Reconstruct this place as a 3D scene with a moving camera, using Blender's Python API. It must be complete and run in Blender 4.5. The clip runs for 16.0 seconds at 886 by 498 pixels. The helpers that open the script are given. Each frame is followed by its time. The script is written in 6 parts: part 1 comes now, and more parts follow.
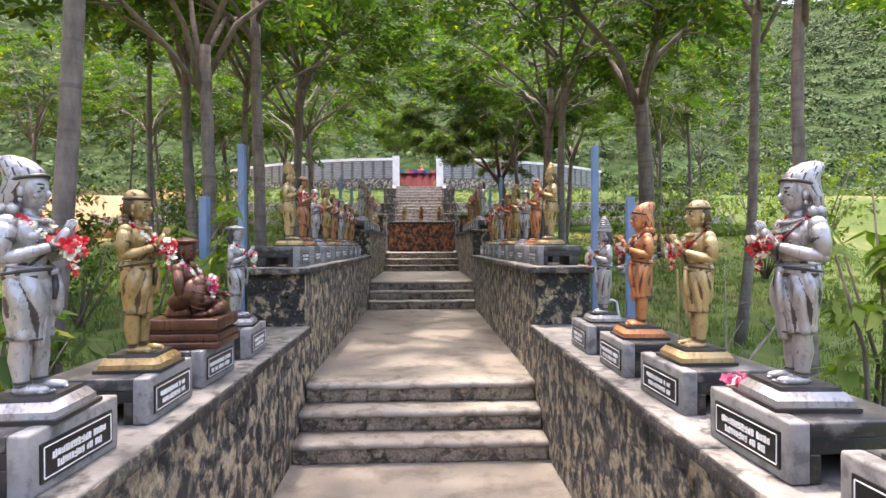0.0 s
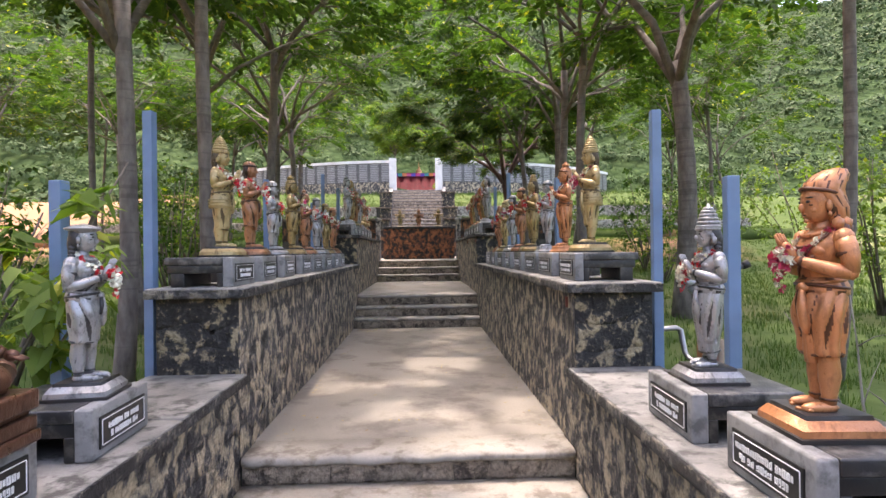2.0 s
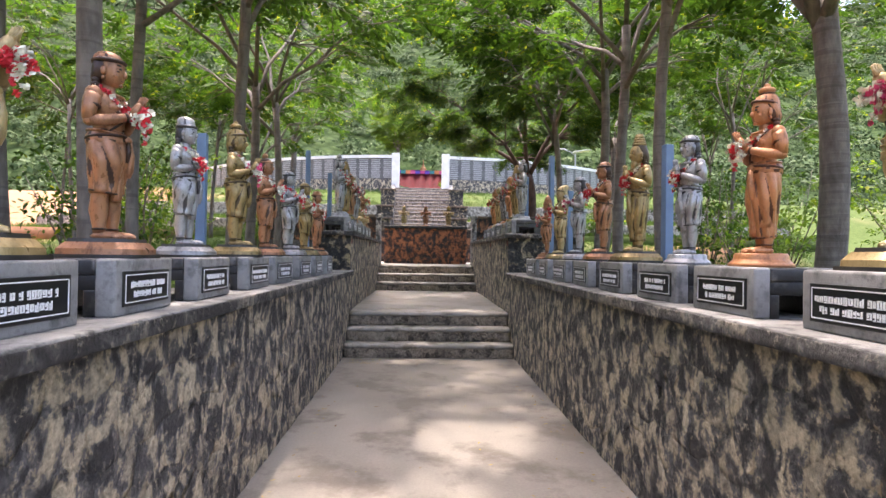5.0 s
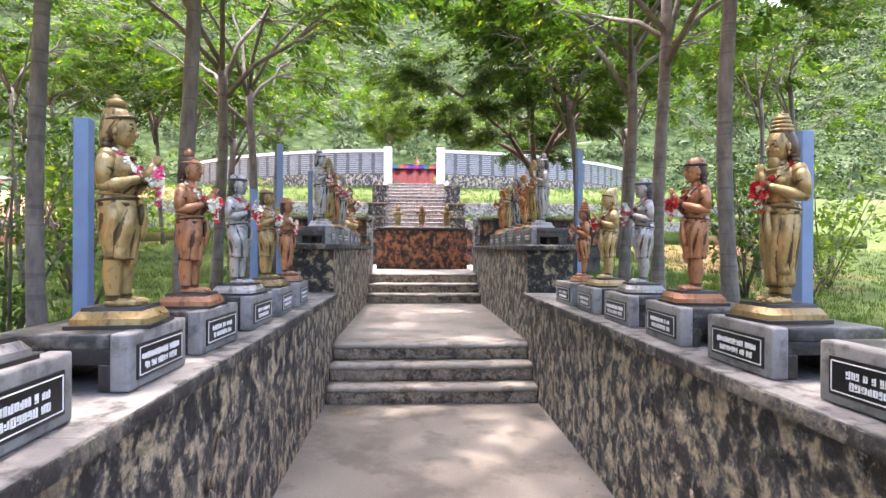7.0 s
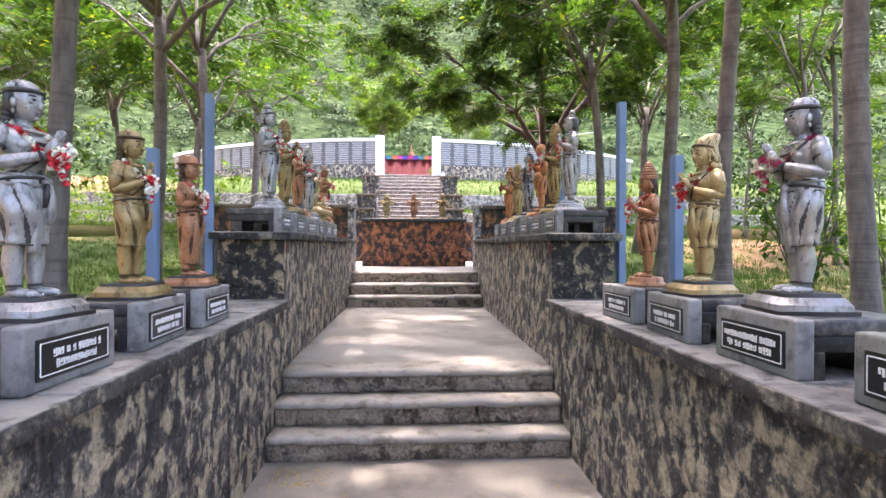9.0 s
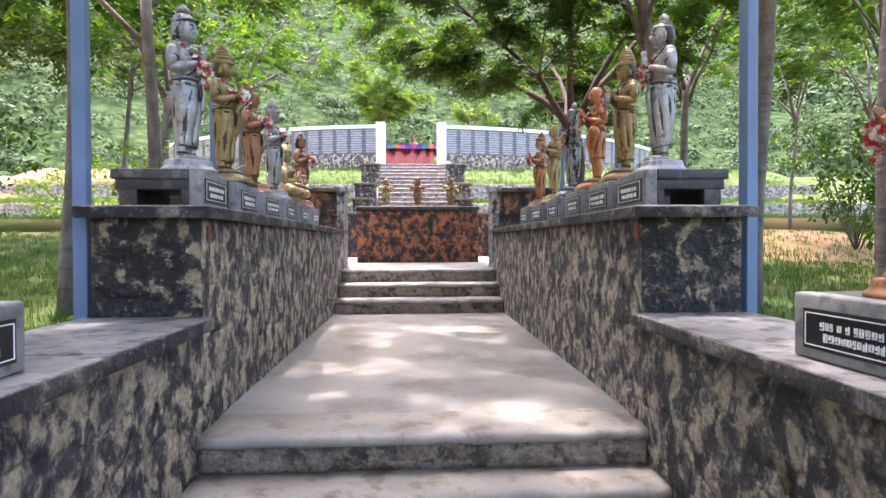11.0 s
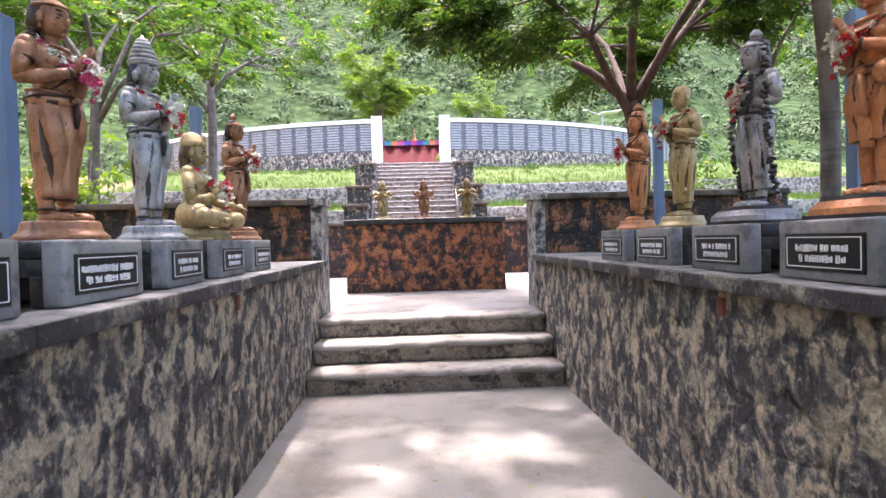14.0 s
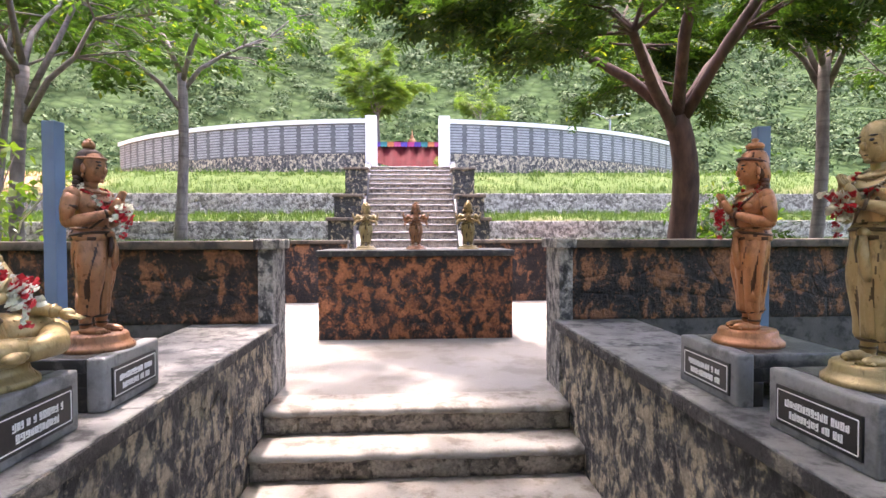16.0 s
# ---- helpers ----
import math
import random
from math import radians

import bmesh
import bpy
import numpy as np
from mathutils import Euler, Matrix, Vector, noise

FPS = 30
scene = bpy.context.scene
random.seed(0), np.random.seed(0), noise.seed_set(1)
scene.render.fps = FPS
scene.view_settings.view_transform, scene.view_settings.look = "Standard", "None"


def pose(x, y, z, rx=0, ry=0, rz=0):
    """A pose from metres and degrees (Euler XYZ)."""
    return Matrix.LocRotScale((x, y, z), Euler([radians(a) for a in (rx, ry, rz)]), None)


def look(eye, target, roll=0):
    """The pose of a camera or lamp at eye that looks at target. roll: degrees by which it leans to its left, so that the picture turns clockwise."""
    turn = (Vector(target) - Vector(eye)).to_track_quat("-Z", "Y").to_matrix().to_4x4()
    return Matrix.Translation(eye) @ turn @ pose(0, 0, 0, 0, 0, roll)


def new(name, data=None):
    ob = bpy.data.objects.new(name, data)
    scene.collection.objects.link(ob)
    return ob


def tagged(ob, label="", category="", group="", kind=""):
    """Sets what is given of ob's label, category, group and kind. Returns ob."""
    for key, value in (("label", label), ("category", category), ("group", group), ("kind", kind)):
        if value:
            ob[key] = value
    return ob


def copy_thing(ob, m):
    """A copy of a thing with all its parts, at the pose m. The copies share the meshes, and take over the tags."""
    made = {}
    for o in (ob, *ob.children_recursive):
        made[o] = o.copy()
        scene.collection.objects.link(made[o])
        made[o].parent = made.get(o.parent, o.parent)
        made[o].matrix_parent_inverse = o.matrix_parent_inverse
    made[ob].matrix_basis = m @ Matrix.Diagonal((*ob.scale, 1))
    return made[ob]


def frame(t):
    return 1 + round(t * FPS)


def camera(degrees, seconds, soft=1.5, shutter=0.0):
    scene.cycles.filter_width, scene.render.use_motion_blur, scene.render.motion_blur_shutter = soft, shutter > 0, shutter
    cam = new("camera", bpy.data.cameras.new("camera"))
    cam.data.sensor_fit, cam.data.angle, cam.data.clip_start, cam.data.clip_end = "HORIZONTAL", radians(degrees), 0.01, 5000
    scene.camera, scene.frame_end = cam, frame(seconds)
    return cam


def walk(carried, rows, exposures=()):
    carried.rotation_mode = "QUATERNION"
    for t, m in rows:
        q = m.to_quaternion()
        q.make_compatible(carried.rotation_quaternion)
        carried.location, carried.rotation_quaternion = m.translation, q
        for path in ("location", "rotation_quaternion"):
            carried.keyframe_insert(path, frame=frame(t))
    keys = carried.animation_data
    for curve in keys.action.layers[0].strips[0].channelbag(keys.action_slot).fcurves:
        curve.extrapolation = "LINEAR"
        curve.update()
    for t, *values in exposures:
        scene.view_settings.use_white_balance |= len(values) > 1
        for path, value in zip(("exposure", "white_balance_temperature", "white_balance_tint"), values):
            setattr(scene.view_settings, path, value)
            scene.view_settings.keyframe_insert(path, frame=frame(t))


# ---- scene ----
cam = camera(78.9, 16.0)
PATH = [
    (0, (0.007, -0.185, 1.709), (0.086, 1.813, 1.694), -0.2),
    (0.5, (0.069, 0.195, 1.719), (0.151, 2.193, 1.71), -0.4),
    (1, (0.087, 0.557, 1.717), (0.169, 2.556, 1.715), -0.6),
    (1.5, (0.066, 0.912, 1.729), (0.149, 2.91, 1.732), -0.7),
    (2, (0.086, 1.292, 1.721), (0.164, 3.29, 1.729), -0.7),
    (2.5, (0.068, 1.656, 1.701), (0.139, 3.655, 1.717), 0.1),
    (3, (0.009, 2.015, 1.706), (0.083, 4.014, 1.726), 0.8),
    (3.5, (-0.029, 2.413, 1.713), (0.044, 4.412, 1.737), 0.9),
    (4, (-0.089, 2.807, 1.716), (-0.013, 4.806, 1.745), 1.1),
    (6.5, (-0.143, 4.488, 1.894), (-0.044, 6.486, 1.897), 0.3),
    (7, (-0.186, 4.821, 1.973), (-0.078, 6.818, 1.972), 0.3),
    (7.5, (-0.158, 5.196, 1.952), (-0.045, 7.193, 1.949), 0.1),
    (8, (-0.151, 5.589, 1.968), (-0.038, 7.586, 1.968), 0.3),
    (8.5, (-0.123, 5.964, 1.93), (0.0, 7.961, 1.924), 0.2),
    (9, (-0.071, 6.373, 1.919), (0.049, 8.369, 1.907), 0.2),
    (9.5, (-0.068, 6.783, 1.888), (0.046, 8.779, 1.876), -0.0),
    (10, (-0.052, 7.184, 1.845), (0.058, 9.181, 1.824), -0.2),
    (12.5, (-0.058, 9.108, 1.928), (0.036, 11.106, 1.901), -0.2),
    (13, (-0.089, 9.47, 2.015), (0.01, 11.467, 1.986), -1.2),
    (13.5, (-0.13, 9.85, 2.078), (-0.032, 11.847, 2.038), -1.5),
    (14, (-0.137, 10.226, 2.176), (-0.035, 12.223, 2.142), -1.6),
    (14.5, (-0.091, 10.524, 2.325), (0.021, 12.52, 2.28), -1.3),
    (15, (-0.103, 10.851, 2.434), (-0.003, 12.848, 2.385), -1.0),
    (15.5, (-0.103, 11.157, 2.58), (0.007, 13.153, 2.533), -0.2),
    (16, (-0.033, 11.516, 2.614), (0.078, 13.513, 2.568), -0.2),
]
walk(cam, [(t, look(eye, target, roll)) for t, eye, target, roll in PATH],
     [(0.0, 2.78, 7200, 20), (2.0, 2.75, 7150, 22), (3.3, 2.62, 7000, 22), (4.0, 2.65, 7000, 22), (6.5, 3.52, 6800, 24), (10.0, 3.6, 6650, 25), (12.5, 3.52, 6350, 25), (14.0, 3.55, 6450, 27), (16.0, 3.38, 6750, 27)])

# ---- world, sun ----
SUN_EL, SUN_AZ = 77.0, -14.0          # degrees; azimuth measured from +y towards +x
world = bpy.data.worlds.new("world")
scene.world = world
world.use_nodes = True
wn = world.node_tree.nodes
sky = wn.new("ShaderNodeTexSky")
sky.sky_type, sky.sun_disc = "NISHITA", False
sky.sun_elevation, sky.sun_rotation = radians(SUN_EL), radians(SUN_AZ)
sky.air_density, sky.dust_density, sky.ozone_density = 1.0, 4.0, 0.6
wn["Background"].inputs["Strength"].default_value = 0.15
world.node_tree.links.new(sky.outputs[0], wn["Background"].inputs["Color"])
sun = new("sun", bpy.data.lights.new("sun", "SUN"))
sun.data.energy, sun.data.angle, sun.data.color = 0.88, radians(1.5), (1.0, 0.95, 0.86)
_d = Vector((math.sin(radians(SUN_AZ)) * math.cos(radians(SUN_EL)), math.cos(radians(SUN_AZ)) * math.cos(radians(SUN_EL)), math.sin(radians(SUN_EL))))
sun.matrix_world = look(_d * 60, (0, 0, 0))

# ---- materials ----
rng = random.Random(7)


def shader(name, rough=0.8, metal=0.0):
    m = bpy.data.materials.new(name)
    m.use_nodes = True
    nt = m.node_tree
    b = nt.nodes["Principled BSDF"]
    b.inputs["Roughness"].default_value, b.inputs["Metallic"].default_value = rough, metal
    return m, nt, b


def tex(nt, kind, scale, detail=4.0, rough=0.55, stretch=(1, 1, 1), world_space=True, twist=0.0):
    """A texture in world metres (or in the object's own space)."""
    if world_space:
        co = nt.nodes.new("ShaderNodeNewGeometry").outputs["Position"]
    else:
        co = nt.nodes.new("ShaderNodeTexCoord").outputs["Object"]
    mp = nt.nodes.new("ShaderNodeMapping")
    mp.inputs["Scale"].default_value = stretch
    nt.links.new(co, mp.inputs["Vector"])
    t = nt.nodes.new("ShaderNodeTexNoise" if kind == "noise" else "ShaderNodeTexVoronoi")
    t.inputs["Scale"].default_value = scale
    if kind == "noise":
        t.inputs["Detail"].default_value, t.inputs["Roughness"].default_value = detail, rough
        t.inputs["Distortion"].default_value = twist
    nt.links.new(mp.outputs[0], t.inputs["Vector"])
    return t.outputs["Fac"] if kind == "noise" else t.outputs["Distance"]


def ramp(nt, fac, stops):
    r = nt.nodes.new("ShaderNodeValToRGB")
    while len(r.color_ramp.elements) < len(stops):
        r.color_ramp.elements.new(0.5)
    for e, (p, c) in zip(r.color_ramp.elements, stops):
        e.position, e.color = p, (*(c if isinstance(c, (tuple, list)) else (c, c, c)), 1)
    nt.links.new(fac, r.inputs[0])
    return r.outputs[0]


def mix(nt, fac, a, b, mode="MIX"):
    n = nt.nodes.new("ShaderNodeMix")
    n.data_type, n.blend_type = "RGBA", mode
    for sock, v in ((n.inputs[0], fac), (n.inputs[6], a), (n.inputs[7], b)):
        if hasattr(v, "links"):
            nt.links.new(v, sock)
        elif isinstance(v, (tuple, list)):
            sock.default_value = (*v, 1)
        else:
            sock.default_value = v
    return n.outputs[2]


def math_node(nt, op, a, b):
    n = nt.nodes.new("ShaderNodeMath")
    n.operation = op
    for sock, v in zip(n.inputs, (a, b)):
        if hasattr(v, "links"):
            nt.links.new(v, sock)
        else:
            sock.default_value = v
    return n.outputs[0]


def object_random(nt):
    return nt.nodes.new("ShaderNodeObjectInfo").outputs["Random"]


def island_random(nt):
    return nt.nodes.new("ShaderNodeNewGeometry").outputs["Random Per Island"]


def bump(nt, b, fac, strength, dist=0.02):
    n = nt.nodes.new("ShaderNodeBump")
    n.inputs["Strength"].default_value, n.inputs["Distance"].default_value = strength, dist
    nt.links.new(fac, n.inputs["Height"])
    nt.links.new(n.outputs[0], b.inputs["Normal"])


def rubble(name, dark, mid, light, bias=0.0, streak=0.58, vary=0.06, size=11.0):
    """Rough masonry washed with dark paint, the bare ochre stone showing in ragged islands."""
    m, nt, b = shader(name, 0.55)
    warp = tex(nt, "noise", 5.0, 2.0, 0.5)
    patch = tex(nt, "noise", size, 4.5, 0.58, (1, 1, streak), True, 0.45)
    fine = tex(nt, "noise", 42.0, 6.0, 0.72)
    pit = tex(nt, "noise", 17.0, 4.0, 0.6)
    v = math_node(nt, "ADD", math_node(nt, "MULTIPLY", object_random(nt), vary), patch)
    v = math_node(nt, "ADD", v, math_node(nt, "MULTIPLY", fine, 0.22))
    v = math_node(nt, "ADD", v, math_node(nt, "MULTIPLY", pit, 0.20))
    v = math_node(nt, "ADD", v, -0.235 + bias)
    grey = tuple(x * 0.55 + 0.45 * y for x, y in zip(mid, dark))
    c = ramp(nt, v, [(0.43, dark), (0.475, grey), (0.515, mid), (0.535, tuple(x * 0.62 for x in light)), (0.575, light), (0.72, tuple(min(1, x * 1.3) for x in light))])
    c = mix(nt, ramp(nt, warp, [(0.48, 0), (0.66, 0.45)]), c, tuple(0.5 * (x + y) for x, y in zip(mid, dark)))
    c = mix(nt, 0.6, c, ramp(nt, fine, [(0.34, 0.25), (0.60, 1.15)]), "MULTIPLY")
    # Fine pale specks painted in as highlights on the rough stone.
    c = mix(nt, ramp(nt, math_node(nt, "MULTIPLY", fine, math_node(nt, "ADD", pit, 0.5)), [(0.60, 0), (0.68, 0.5)]), c, tuple(min(1, x * 1.2) for x in light))
    nt.links.new(c, b.inputs["Base Color"])
    bump(nt, b, math_node(nt, "ADD", math_node(nt, "ADD", patch, math_node(nt, "MULTIPLY", fine, 0.7)), pit), 1.0, 0.045)
    return m


def concrete(name, a, c, stain, rough=0.85, scale=3.0, bumpy=0.35):
    m, nt, b = shader(name, rough)
    big = tex(nt, "noise", scale, 5.0)
    fine = tex(nt, "noise", 60.0, 5.0, 0.7)
    col = mix(nt, ramp(nt, big, [(0.35, 0), (0.65, 1)]), a, c)
    blot = tex(nt, "noise", scale * 2.7, 6.0, 0.65)
    col = mix(nt, ramp(nt, blot, [(0.50, 0), (0.62, 0.85)]), col, stain)
    col = mix(nt, 0.25, col, ramp(nt, fine, [(0.3, 0.25), (0.7, 1.0)]), "MULTIPLY")
    nt.links.new(col, b.inputs["Base Color"])
    bump(nt, b, math_node(nt, "ADD", fine, math_node(nt, "MULTIPLY", blot, 0.8)), bumpy, 0.01)
    return m


def paint(name, a, wash, rough, metal, amount=0.55):
    """Metallic paint with a darker antique wash."""
    m, nt, b = shader(name, rough, metal)
    n1 = tex(nt, "noise", 34.0, 6.0, 0.66, (1, 1, 0.5), False, 0.3)
    n2 = tex(nt, "noise", 80.0, 4.0, 0.6, (1, 1, 1), False)
    n3 = tex(nt, "noise", 7.0, 3.0, 0.5, (1, 1, 0.8), False)
    col = mix(nt, ramp(nt, n3, [(0.38, 0), (0.66, 0.45)]), a, tuple(x * 0.6 for x in a))
    col = mix(nt, ramp(nt, n1, [(0.50, 0), (0.70, amount * 0.75)]), col, wash)
    col = mix(nt, ramp(nt, n2, [(0.58, 0), (0.72, 0.35)]), col, tuple(min(1, x * 1.5) for x in a))
    nt.links.new(col, b.inputs["Base Color"])
    nt.links.new(ramp(nt, n1, [(0.3, max(0.1, rough - 0.10)), (0.7, min(1, rough + 0.18))]), b.inputs["Roughness"])
    bump(nt, b, math_node(nt, "ADD", n1, math_node(nt, "MULTIPLY", n2, 0.4)), 0.3, 0.01)
    return m


def leafy(name, a, c, trans=0.52, yellow=(0.30, 0.30, 0.03)):
    m, nt, b = shader(name, 0.6)
    b.inputs["Specular IOR Level"].default_value = 0.25
    r = island_random(nt)
    col = ramp(nt, r, [(0.0, a), (0.6, c), (0.93, c), (1.0, yellow)])
    n1 = tex(nt, "noise", 0.8, 2.0)
    col = mix(nt, ramp(nt, n1, [(0.4, 0), (0.7, 0.5)]), col, tuple(x * 0.6 for x in a))
    nt.links.new(col, b.inputs["Base Color"])
    t = nt.nodes.new("ShaderNodeBsdfTranslucent")
    nt.links.new(mix(nt, 1.0, col, (1.3, 1.5, 0.5), "MULTIPLY"), t.inputs["Color"])
    ms = nt.nodes.new("ShaderNodeMixShader")
    ms.inputs[0].default_value = trans
    nt.links.new(b.outputs[0], ms.inputs[1])
    nt.links.new(t.outputs[0], ms.inputs[2])
    nt.links.new(ms.outputs[0], nt.nodes["Material Output"].inputs["Surface"])
    return m


def scrubby(name, a, c, pale):
    """Leafy scrub seen from afar: each bush of its own green, broken up by clumps of leaves."""
    m, nt, b = shader(name, 0.75)
    b.inputs["Specular IOR Level"].default_value = 0.2
    clump = tex(nt, "noise", 0.55, 5.0, 0.65)
    col = ramp(nt, island_random(nt), [(0.0, a), (0.75, c), (1.0, pale)])
    col = mix(nt, ramp(nt, clump, [(0.40, 0.6), (0.60, 0)]), col, tuple(x * 0.55 for x in a))
    nt.links.new(col, b.inputs["Base Color"])
    return m


def plain(name, colour, rough=0.6, metal=0.0, vary=0.25, scale=14.0):
    m, nt, b = shader(name, rough, metal)
    n1 = tex(nt, "noise", scale, 5.0)
    nt.links.new(mix(nt, ramp(nt, n1, [(0.35, 0), (0.7, 1)]), colour, tuple(x * (1 - vary) for x in colour)), b.inputs["Base Color"])
    bump(nt, b, n1, 0.15, 0.01)
    return m


def bark(name, a, c, ring=True):
    m, nt, b = shader(name, 0.9)
    n1 = tex(nt, "noise", 14.0, 5.0, 0.6, (1, 1, 0.35))
    col = mix(nt, ramp(nt, n1, [(0.35, 0), (0.68, 1)]), a, c)
    h = n1
    if ring:
        w = tex(nt, "noise", 9.0, 3.0, 0.5, (0.12, 0.12, 2.2))
        col = mix(nt, ramp(nt, w, [(0.56, 0), (0.62, 0.4)]), col, tuple(x * 0.5 for x in a))
        h = math_node(nt, "ADD", n1, w)
    nt.links.new(col, b.inputs["Base Color"])
    bump(nt, b, h, 0.6, 0.02)
    return m


